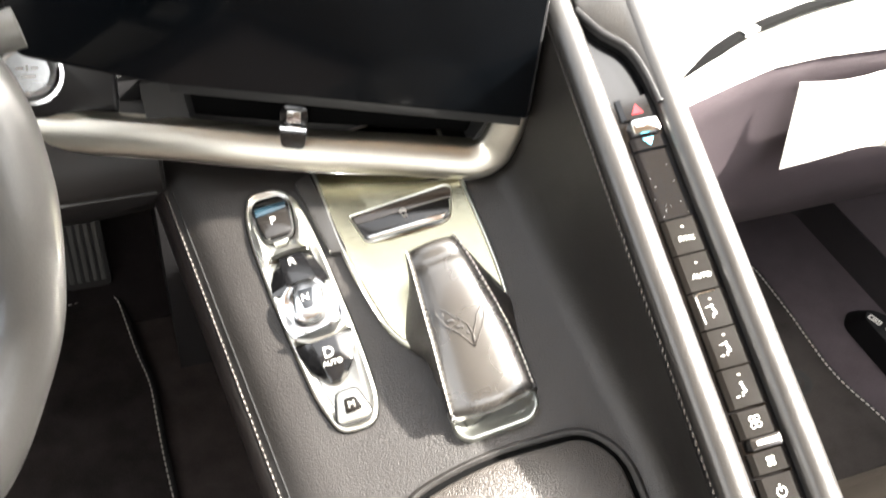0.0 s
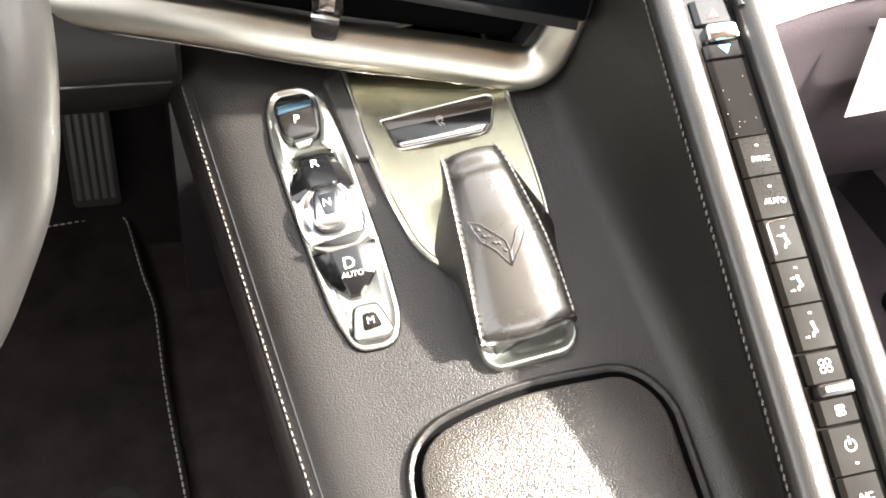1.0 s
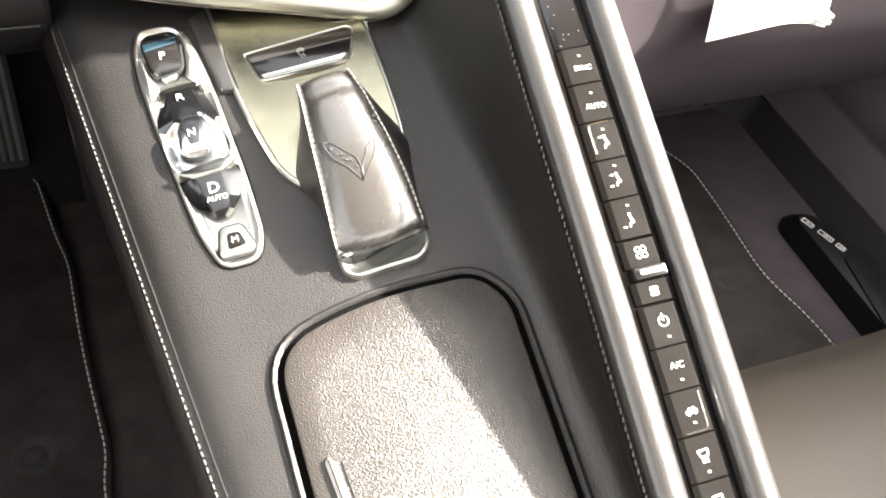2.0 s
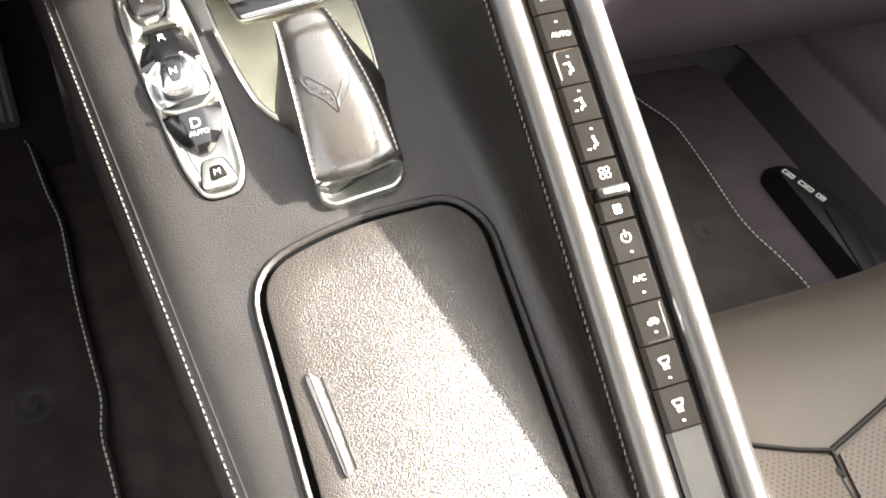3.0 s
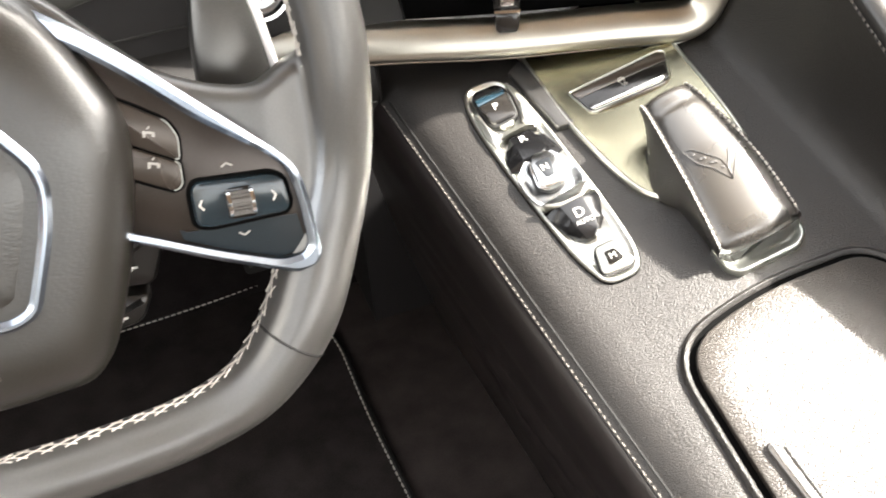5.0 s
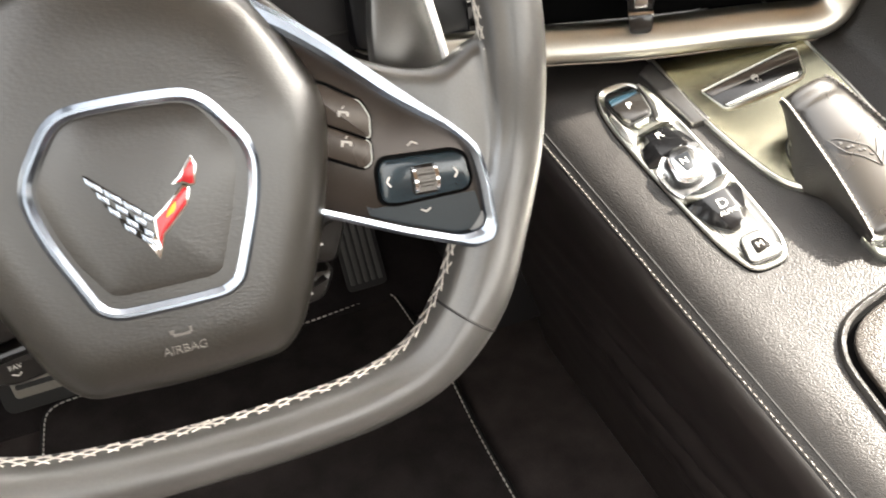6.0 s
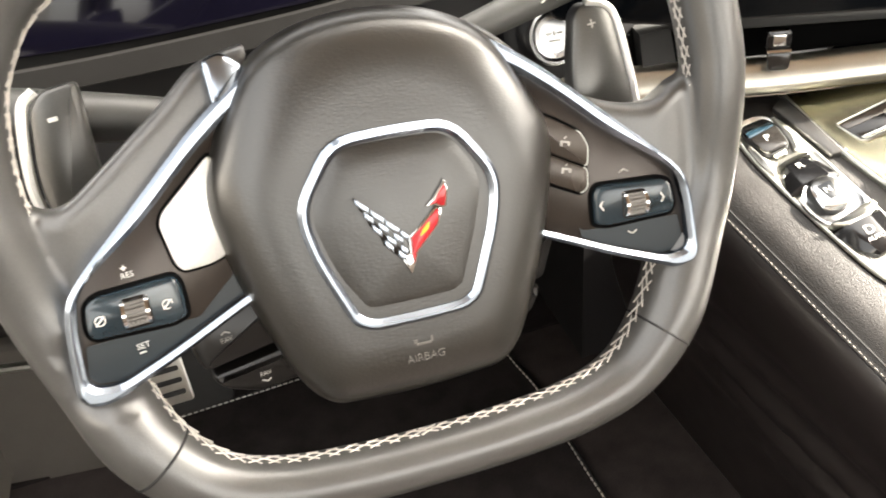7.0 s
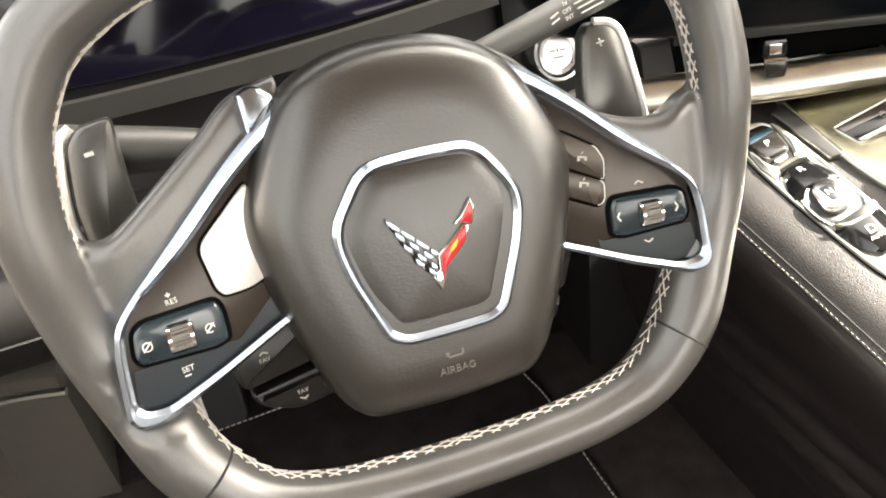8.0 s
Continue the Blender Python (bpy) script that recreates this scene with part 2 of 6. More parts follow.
def stitches(path, pitch, length, width, height, bm=None, up=(0, 0, 1), slant=0.0):
    """Short raised threads along a path."""
    bm = bm or bmesh.new()
    path = [Vector(p) for p in path]
    run, need = 0.0, 0.0
    for a, b in zip(path, path[1:]):
        d = (b - a).length
        while need <= run + d:
            p = a.lerp(b, (need - run) / max(d, 1e-9))
            t = (b - a).normalized()
            s = t.cross(Vector(up)).normalized()
            u2 = s.cross(t)
            t2 = (t + s * slant).normalized()
            s2 = t2.cross(u2)
            rings = []
            for f, g in ((-0.5, 0.35), (-0.3, 1), (0.3, 1), (0.5, 0.35)):
                c = p + t2 * length * f
                rings.append([c + s2 * width * 0.5 * g * x + u2 * height * g * y for x, y in ((-1, -0.3), (1, -0.3), (0.7, 0.8), (-0.7, 0.8))])
            loft(rings, bm)
            need += pitch
        run += d
    return bm


def letters(text, size, mat, parent, at, turn=0.0, name="lettering", label="", depth=0.0002, wide=1.0, lean=0.0):
    curve = bpy.data.curves.new("text", "FONT")
    curve.body, curve.size, curve.align_x, curve.align_y = text, size, "CENTER", "CENTER"
    curve.extrude, curve.resolution_u, curve.offset = depth, 3, -size * 0.004
    tmp = bpy.data.objects.new("text", curve)
    mesh = bpy.data.meshes.new_from_object(tmp)
    bpy.data.objects.remove(tmp)
    mesh.materials.clear()
    mesh.materials.append(mat)
    mesh.name = name
    ob = new(name, mesh)
    ob.parent = parent
    ob.matrix_basis = pose(*at, 0, lean, 0) @ pose(0, 0, 0, 0, 0, turn) @ Matrix.Diagonal((wide, 1, 1, 1))
    return tagged(ob, label)


def marks(shapes, z, mat, parent, name="icon", label="", warp=None):
    """Flat printed strokes: each is (x, y, half width, half height, degrees)."""
    bm = bmesh.new()
    for x, y, hw, hh, a in shapes:
        c, s = math.cos(radians(a)), math.sin(radians(a))
        q = [(x + c * px - s * py, y + s * px + c * py) for px, py in ((-hw, -hh), (hw, -hh), (hw, hh), (-hw, hh))]
        prism(q, z - 0.0003, z + 0.0002, 0, bm)
    return part(name, warp(bm) if warp else bm, mat, parent, label)


def ring_mark(x, y, r, w, z, bm, a0=0, a1=360, n=16):
    full = a1 - a0 >= 360
    k = n if full else n + 1
    ang = [radians(a0 + (a1 - a0) * i / n) for i in range(k)]
    o = [bm.verts.new((x + r * math.cos(a), y + r * math.sin(a), z + 0.0002)) for a in ang]
    i_ = [bm.verts.new((x + (r - w) * math.cos(a), y + (r - w) * math.sin(a), z + 0.0002)) for a in ang]
    for j in range(k if full else k - 1):
        m = (j + 1) % k
        bm.faces.new((o[j], o[m], i_[m], i_[j]))
    return bm


# ---- the setting ----
def slab(name, x0, x1, y0, y1, z0, z1, mat, label, category):
    return solid(name, box(x0, x1, y0, y1, z0, z1, bevel=0.004), mat, label, category, "structure")


REAR_TRIM = material("rear_trim", (0.24, 0.19, 0.15), 0.6, spread=0.1, bump=0.2, bump_scale=700)
slab("ground", -400, 400, -400, 400, -0.5, -0.16, GROUND, "grey asphalt ground on which the car stands", "ground")
slab("floor", -0.52, 1.36, -1.0, 0.86, -0.03, 0.0, CARPET, "black carpeted floor of the car", "floor")
slab("floor_passenger", 0.56, 1.36, -0.96, 0.498, 0.0, 0.004, PLUM_CARPET, "plum-black carpet of the passenger's footwell", "floor")
slab("wall_rear", -0.52, 1.36, -1.04, -1.0, -0.03, 0.62, REAR_TRIM, "plain taupe rear wall of the cabin", "wall")


def firewall(name, x0, x1, mat, label):
    prof = [(0.50, 0.004), (0.60, 0.03), (0.70, 0.12), (0.76, 0.26), (0.78, 0.60), (0.86, 0.60), (0.86, -0.03), (0.50, -0.03)]
    return solid(name, loft([[(x, y, z) for y, z in prof] for x in (x0, x1)]), mat, label, "wall", "structure")


# floor carpet again, with the deep footwell's shade put into the colour
SHADED_TOE = material("shaded_toe_carpet", (0.018, 0.0152, 0.0156), 0.95, bump=1.0, bump_scale=1500, spread=0.3, spec=0.1)
firewall("wall_front_driver", -0.52, 0.40, SHADED_TOE, "carpeted toe board of the driver's footwell, darkened for its shade")
firewall("wall_front_passenger", 0.40, 1.36, PLUM_CARPET, "plum-black carpeted toe board of the passenger's footwell")


def door_wall(name, x, s, label, top, mat, rear, sill):
    """Door inner: a swept section along y; s is the side that faces the cabin."""
    f = top / 0.72
    base = sill + [(0.03, 0.20), (0.015, 0.34 * f), (0.05, 0.42 * f), (0.055, 0.47 * f), (0.02, 0.50 * f)]
    rings = []
    for y in (-1.0, -0.6, -0.2, -0.02, 0.12, 0.2, 0.5, 0.7, 0.80):
        pull = 0.10 * max(0, (y - 0.52) / 0.28)
        high = rear if y < 0 else top
        prof = base + [(0.0, high - 0.02), (-0.05, high), (-0.05, 0.0)]
        rings.append([(x + s * (px + pull), y, pz) for px, pz in prof])
    return solid(name, loft(rings), mat, label, "door", "structure", 60)


LEFT_DOOR = material("driver_door_trim", (0.105, 0.096, 0.085), 0.42, spec=0.7, bump=0.2, bump_scale=900, cells=True, spread=0.1)
# unseen roof, added to keep sun off the wheel; brown tints reflections
ROOF_BLOCKER = material("roof_blocker_brown", (0.39, 0.28, 0.195), 0.9, spread=0.1, bump=0.3, bump_scale=900)
slab("ceiling", -0.08, 0.80, -1.04, 0.085, 1.02, 1.06, ROOF_BLOCKER, "unseen brown roof slab added to block the sun", "ceiling")
# unseen posts, added only to hold that slab up
slab("pillar_rear_left", -0.20, -0.02, -1.04, -1.0, 0.62, 1.02, SOFT_DARK, "unseen dark rear post added to carry the roof slab", "wall")
slab("pillar_rear_right", 0.74, 0.92, -1.04, -1.0, 0.62, 1.02, SOFT_DARK, "unseen dark rear post added to carry the roof slab", "wall")
solid("pillar_front", sweep([(-0.06, 0.075, 1.03), (-0.42, 0.80, 0.68)], [(-0.03, -0.02), (0.03, -0.02), (0.03, 0.02), (-0.03, 0.02)]), SOFT_DARK, "unseen dark windscreen pillar added under the roof slab", "wall", "structure")
# driver's side: unseen rear part raised to 0.95 to cut light from the left
door_wall("wall_left", -0.46, 1, "dark leather-trimmed driver's door, its unseen rear raised to block light", 0.60, LEFT_DOOR, 0.95, [(0.0, 0.0), (0.05, 0.02), (0.06, 0.16)])
right_door = door_wall("wall_right", 1.30, -1, "dark leather-trimmed inner face of the passenger's side", 0.60, DOOR_SKIN, 0.95, [(0.125, 0.0), (0.118, 0.012), (0.104, 0.085), (0.090, 0.098), (0.086, 0.106), (0.090, 0.114), (0.062, 0.165)])
part("stitching", stitches([(1.2385, 0.40 - 0.05 * i, 0.1745 - 0.010 * i) if i < 2 else (1.2395 + 0.0007 * (i - 2), 0.40 - 0.05 * i, 0.1545 - 0.010 * (i - 2)) for i in range(12)], 0.0062, 0.0048, 0.0014, 0.0012, up=(-1, 0, 0)), THREAD, right_door, "pale lock stitching", kind="stuff")


# added dark strip that stands for the contact shadow along the sill
SILL_SHADE = material("sill_shade", (0.017, 0.0145, 0.0160), 0.6, spec=0.3, bump=0.2, bump_scale=900, spread=0.1)
sill_line = [(1.168, 0.02 + 0.02 * i, 0.007) for i in range(23)] + [(1.160, 0.475, 0.008), (1.140, 0.505, 0.012), (1.100, 0.530, 0.020)]
solid("sill_shade_strip", sweep(smooth_path(sill_line, 2), [(-0.016, -0.006), (0.022, -0.006), (0.022, 0.034), (0.014, 0.036), (0.006, 0.024), (-0.004, 0.008), (-0.014, 0.000)]), SILL_SHADE, "dark strip added for the shadow along the passenger's sill", "trim", "structure")


# ---- floor mats ----
def floor_mat(name, outline, grommets, label, pile):
    ob = thing(name, pose(0, 0, 0.0 if pile is MAT_PILE else 0.004), label, "floor mat", "floor mats")
    part("mat_body", prism(outline, 0.001, 0.011, 0.003), pile, ob)
    edge = inset(outline, 0.002)
    bm = sweep([(x, y, 0.0095) for x, y in edge], circle(0.0035, 8), closed=True)
    part("binding", bm, RUBBER, ob, "black bound edge")
    run = [(x, y, 0.0125) for x, y in inset(outline, 0.0045)]
    part("stitching", stitches(run + run[:1], 0.0075, 0.0058, 0.0016, 0.0012), LACING, ob, "pale grey lock stitching", kind="stuff")
    for gx, gy in grommets:
        bm = loft([[(gx + r * math.cos(i * math.pi / 12), gy + r * math.sin(i * math.pi / 12), z) for i in range(24)]
                   for r, z in ((0.021, 0.010), (0.020, 0.0118), (0.012, 0.0120), (0.010, 0.0105), (0.006, 0.0105), (0.005, 0.0125), (0.002, 0.013))])
        part("grommet", bm, RUBBER, ob, "round black rubber grommet")
    return ob


floor_mat("floor_mat", rounded([(-0.262, -0.25), (0.214, -0.25), (0.213, 0.07), (0.208, 0.125), (0.215, 0.16), (0.206, 0.29), (0.205, 0.40), (0.196, 0.44), (0.182, 0.545), (0.06, 0.535), (-0.258, 0.526)],
                               [0.03, 0.02, 0.03, 0.03, 0.03, 0.05, 0.03, 0.03, 0.02, 0.05, 0.03]),
          [(0.151, 0.176)], "black carpet driver's mat with pale stitched edge", MAT_PILE)
floor_mat("floor_mat", rounded([(0.62, -0.20), (1.04, -0.20), (1.02, 0.11), (1.0, 0.18), (1.01, 0.30), (1.012, 0.38), (0.985, 0.43), (0.97, 0.52), (0.62, 0.52)],
                               [0.03, 0.02, 0.05, 0.05, 0.05, 0.04, 0.04, 0.03, 0.03]),
          [(0.943, 0.188)], "black carpet passenger's mat with pale stitched edge", PALE_PILE)


# ---- pedals ----
PEDAL_RIB = material("pedal_rib", (0.055, 0.055, 0.052), 0.5, spread=0.15)


def pedal(name, m, w, h, slats, upright, label):
    ob = thing(name, m, label, "pedal")
    part("pad", prism(rounded([(-w, -h), (w, -h), (w, h), (-w, h)], 0.008), -0.006, 0.0, 0.002), RUBBER, ob, "black rubber pad")
    for i in range(slats):
        f = (i + 0.5) / slats * 2 - 1
        if upright:
            q = [(f * w * 0.86 - w * 0.1, -h * 0.9), (f * w * 0.86 + w * 0.1, -h * 0.9), (f * w * 0.86 + w * 0.1, h * 0.9), (f * w * 0.86 - w * 0.1, h * 0.9)]
        else:
            q = [(-w * 0.85, f * h * 0.9 - h * 0.09), (w * 0.85, f * h * 0.9 - h * 0.09), (w * 0.85, f * h * 0.9 + h * 0.09), (-w * 0.85, f * h * 0.9 + h * 0.09)]
        part("slat", prism(rounded(q, 0.002), 0.0, 0.0025, 0.0008), PEDAL_RIB, ob, "dull grey rib")
    bm = sweep([(0, h * 0.3, -0.006), (0, h * 0.8, -0.04), (0, h + 0.10, -0.06), (0, h + 0.22, -0.05)], [(-0.008, -0.004), (0.008, -0.004), (0.008, 0.004), (-0.008, 0.004)], up=(0, 0, 1))
    part("lever", bm, RUBBER, ob, "black steel lever")
    return ob


pedal("accelerator_pedal", pose(0.151, 0.585, 0.105, 62, 0, 0), 0.026, 0.088, 5, True, "black accelerator pedal with upright dull grey ribs")

def foot_rest():
    ob = thing("foot_rest", pose(-0.24, 0.50, 0.06, 62, 0, 0), "metal-faced foot rest with black grip slots", "foot rest")
    part("pad", prism(rounded([(-0.042, -0.018), (0.098, -0.018), (0.100, 0.13), (-0.048, 0.13)], 0.012), -0.05, 0.0, 0.003), RUBBER, ob, "black rubber backing")
    part("face_plate", prism(rounded([(-0.026, -0.002), (0.054, -0.002), (0.050, 0.112), (-0.036, 0.112)], 0.005), -0.001, 0.0025, 0.0008), STEEL, ob, "brushed metal plate")
    for i in range(7):
        y = 0.008 + i * 0.0145
        x0, x1 = -0.0225 - 0.08 * y, 0.047 - 0.03 * y
        part("slot", prism(rounded([(x0, y), (x1, y), (x1, y + 0.0062), (x0, y + 0.0062)], 0.003, 3), 0.001, 0.0030, 0.0003), RUBBER, ob, "black rubber grip slot")
    return ob


foot_rest()


def kick_ledge():
    ob = thing("kick_panel", pose(0, 0, 0), "pale taupe ledge on the driver's kick panel with a bright strip", "trim panel")
    run = [(-0.47, 0.530, 0.2000), (-0.40, 0.522, 0.2010), (-0.34, 0.512, 0.2000), (-0.305, 0.505, 0.1970)]
    part("ledge", sweep(smooth_path(run, 5), [(-0.020, -0.02), (0.020, -0.02), (0.020, 0.004), (0.012, 0.010), (-0.012, 0.010), (-0.020, 0.004)]), LEFT_DOOR, ob, "pale padded ledge")
    low = [(x, y - 0.024, z - 0.016) for x, y, z in run]
    part("strip", sweep(smooth_path(low, 5), circle(0.005, 8)), STEEL, ob, "bright strip")
    post = [[(x, y, z) for x, y in ((-0.47, 0.512), (-0.31, 0.492), (-0.31, 0.70), (-0.47, 0.70))] for z in (0.0, 0.185)]
    part("panel", loft(post), LEFT_DOOR, ob, "grey-brown kick panel")
    return ob


kick_ledge()


# ---- dash ----
def dash_core():
    """Lower dash behind the wheel and under the screens."""
    bm = bmesh.new()
    prof = [(0.30, 0.40), (0.27, 0.43), (0.262, 0.47), (0.275, 0.52), (0.30, 0.60), (0.36, 0.68), (0.60, 0.70), (0.78, 0.66), (0.78, 0.45), (0.50, 0.40)]
    rings = []
    for i in range(9):
        x = -0.45 + i * 0.70 / 8
        rings.append([(x, y, z) for y, z in prof])
    loft(rings, bm)
    ob = thing("dashboard", pose(0, 0, 0), "dark soft-touch dashboard behind the steering wheel", "dashboard")
    part("main_panel", bm, SOFT_DARK, ob, "dark soft-touch lower panel")
    prof = [(0.34, 0.10), (0.33, 0.30), (0.33, 0.56), (0.36, 0.66), (0.60, 0.68), (0.78, 0.64), (0.78, 0.10)]
    part("centre_panel", loft([[(x, y, z) for y, z in prof] for x in (0.235, 0.34, 0.45, 0.56)]), SOFT_DARK, ob, "closed panel behind the centre display")
    part("seam", sweep([(-0.44, 0.2690, 0.500), (0.0, 0.2690, 0.500), (0.245, 0.2690, 0.500)], circle(0.0009, 6)), RUBBER, ob, "fine moulding seam")
    return ob


dash_core()


BOLSTER = material("bolster_black", (0.0085, 0.0078, 0.0076), 0.5, spec=0.3, bump=0.15, bump_scale=1200, spread=0.1)


def knee_bolster():
    ob = thing("knee_bolster", pose(0, 0, 0), "dark padded knee bolster under the dash", "knee bolster")
    rings = []
    for i in range(13):
        x = -0.38 + i * (0.240 + 0.38) / 12
        s = 1.0 if i < 12 else 0.93
        ring = []
        for a in range(14):
            t = 2 * math.pi * a / 14
            ring.append((x, 0.285 + 0.062 * s * math.cos(t), 0.435 + 0.052 * s * math.sin(t) - 0.01 * math.cos(t)))
        rings.append(ring)
    part("pad", loft(rings), BOLSTER, ob)
    cap = [[(x, 0.285 + r * 0.062 * math.cos(t), 0.435 + r * 0.052 * math.sin(t) - 0.01 * math.cos(t)) for t in [2 * math.pi * a / 20 for a in range(20)]]
           for x, r in ((0.2402, 0.93), (0.2425, 0.90), (0.2430, 0.80))]
    part("end_cap", loft(cap), BOLSTER, ob, "flat moulded end cap")
    part("seam", sweep([(-0.38, 0.2205, 0.440), (0.0, 0.2205, 0.440), (0.236, 0.2215, 0.440)], circle(0.0009, 6)), RUBBER, ob, "fine moulding seam")
    return ob


knee_bolster()


def passenger_dash():
    ob = thing("passenger_dashboard", pose(0, 0, 0), "dark passenger dash, its padded top painted pale for the sun", "dashboard")
    lows, tops = [], []
    for i in range(15):
        x = 0.535 + i * (1.24 - 0.535) / 14
        y0 = 0.117 + 0.062 * min(1, (x - 0.535) / 0.17) ** 0.8 + 0.03 * (x - 0.705) * (x > 0.705)
        z = 0.505 - 0.02 * (x - 0.535)
        prof = [(0.10, 0.26), (0.055, 0.235), (0.02, 0.17), (0.005, 0.10), (0.006, 0.03), (0.0, 0.012), (0.004, 0.0), (0.016, -0.006)]
        lower = [(x, y0 + 0.016 + d * 0.9, z - h) for d, h in prof]
        upper = [(x, y0 + 0.03, z + 0.004), (x, y0 + 0.10, z + 0.030), (x, y0 + 0.22, z + 0.055), (x, 0.78, z + 0.07), (x, 0.78, z - 0.30)]
        lows.append(lower[:-1] + [(x, y0 + 0.10, z + 0.010), (x, y0 + 0.30, z - 0.10)])
        tops.append([(x, y0 + 0.0165, z - 0.0005)] + upper)
    part("lower_face", loft(lows), PLUM_TRIM, ob, "dark lower dash face")
    part("upper_pad", loft(tops), SUNLIT_PAD, ob, "leather top painted pale for the sun on it")
    slot = smooth_path([(0.592, 0.178, 0.5115), (0.628, 0.197, 0.5150), (0.665, 0.213, 0.5180), (0.715, 0.229, 0.5190), (0.768, 0.242, 0.5195), (0.90, 0.262, 0.5200), (1.10, 0.275, 0.5180)], 6)
    part("vent_slot", sweep(slot, circle(0.0055, 8, 0.0035), scale=lambda f: 0.15 + 0.85 * min(1, f * 5)), GAP, ob, "thin dark air-vent slot")
    part("vent_tab", loft([[(x, y, 0.5205 + h) for x, y in ((0.661, 0.2065), (0.678, 0.2125), (0.675, 0.2215), (0.659, 0.2155))] for h in (-0.004, 0.0015)]), CHROME, ob, "bright vent tab")
    return ob


passenger_dash()


def info_card():
    """White printed card tucked under the passenger dash edge."""
    ob = thing("paper_card", pose(0, 0, 0), "white printed card hanging from the passenger dash edge", "card")
    n = 12
    rows = []
    for j in range(5):
        v = j / 4
        row = []
        for i in range(n + 1):
            u = i / n
            x = 0.716 + 0.122 * u + (1 - v) * (0.012 * (1 - u) + 0.02 * u)
            z = 0.402 + 0.082 * v + 0.012 * math.sin(u * math.pi) * (1 - v) - 0.002 * u
            y = 0.180 + 0.009 * v - 0.004 * math.sin(u * 5)
            row.append((x, y, z))
        rows.append(row)
    bm = bmesh.new()
    front = [[bm.verts.new(p) for p in r] for r in rows]
    back = [[bm.verts.new((p[0], p[1] + 0.0008, p[2])) for p in r] for r in rows]
    for g, flip in ((front, 1), (back, 0)):
        for r0, r1 in zip(g, g[1:]):
            for i in range(n):
                q = (r0[i], r0[i + 1], r1[i + 1], r1[i])
                bm.faces.new(q if flip else tuple(reversed(q)))
    rim = front[0] + [r[-1] for r in front[1:]] + list(reversed(front[-1]))[1:] + [r[0] for r in reversed(front[1:-1])]
    rim2 = back[0] + [r[-1] for r in back[1:]] + list(reversed(back[-1]))[1:] + [r[0] for r in reversed(back[1:-1])]
    for i in range(len(rim)):
        j = (i + 1) % len(rim)
        bm.faces.new((rim[i], rim2[i], rim2[j], rim[j]))
    part("sheet", bm, PAPER, ob)
    bm = bmesh.new()
    for k in range(2):
        loft([[(0.842 + 0.0 + d, 0.1755, 0.409 + k * 0.006 + e) for d, e in ((0, 0), (0.010, 0), (0.010, 0.003), (0, 0.003))],
              [(0.842 + d, 0.1835, 0.409 + k * 0.006 + e) for d, e in ((0, 0), (0.010, 0), (0.010, 0.003), (0, 0.003))]], bm)
    part("print_bar", bm, DIM_PRINT, ob, "unreadable grey print")
    return ob


info_card()


BLOCK_BLACK = material("block_black", (0.005, 0.005, 0.006), 0.55, spec=0.3, spread=0.1)


def sill_block():
    ob = thing("sill_switch_block", pose(0, 0, 0.004), "black plastic block with white pictograms beside the mat", "switch block")
    foot = rounded([(1.076, 0.254), (1.102, 0.276), (1.130, 0.262), (1.150, 0.19), (1.152, 0.01), (1.076, 0.01)], 0.012)
    top = rounded([(1.079, 0.236), (1.092, 0.247), (1.108, 0.238), (1.139, 0.164), (1.147, 0.01), (1.079, 0.01)], 0.012)
    rise = ((0.0, -0.003), (0.10, 0.004), (0.45, 0.018), (0.80, 0.030), (0.92, 0.0345), (1.0, 0.036), (1.06, 0.0362))
    part("body", loft([[(a[0] + (b[0] - a[0]) * f, a[1] + (b[1] - a[1]) * f, z) for a, b in zip(foot, top)] for f, z in rise]), BLOCK_BLACK, ob, sharp=60)
    part("rib", prism(rounded([(1.0975, 0.1645), (1.1235, 0.158), (1.094, 0.015), (1.069, 0.015)], 0.004), 0.035, 0.0395, 0.0015), BLOCK_BLACK, ob, "raised matt rib")
    for i, (x, y) in enumerate(((1.0895, 0.229), (1.0995, 0.2034), (1.1075, 0.1815))):
        bm = bmesh.new()
        ax, ay = Vector((0.34, -0.94)), Vector((0.94, 0.34))
        long = (0.010, 0.013, 0.007)[i]
        for u, v, hu, hv in ((-long * 0.8, 0, 0.0008, 0.0036), (long * 0.8, 0, 0.0008, 0.0036), (0, 0.0036, long * 0.8, 0.0007), (0, -0.0036, long * 0.8, 0.0007), (0, 0, long * 0.3, 0.0009), (long * 0.5, 0.0016, 0.0008, 0.0024)):
            c = Vector((x, y)) + ax * u + ay * v
            prism([tuple(c + ax * hu * p + ay * hv * q) for p, q in ((-1, -1), (1, -1), (1, 1), (-1, 1))], 0.0355, 0.0370, 0, bm)
        part("pictogram", bm, PRINT, ob, "white outlined pictogram")
    return ob


sill_block()


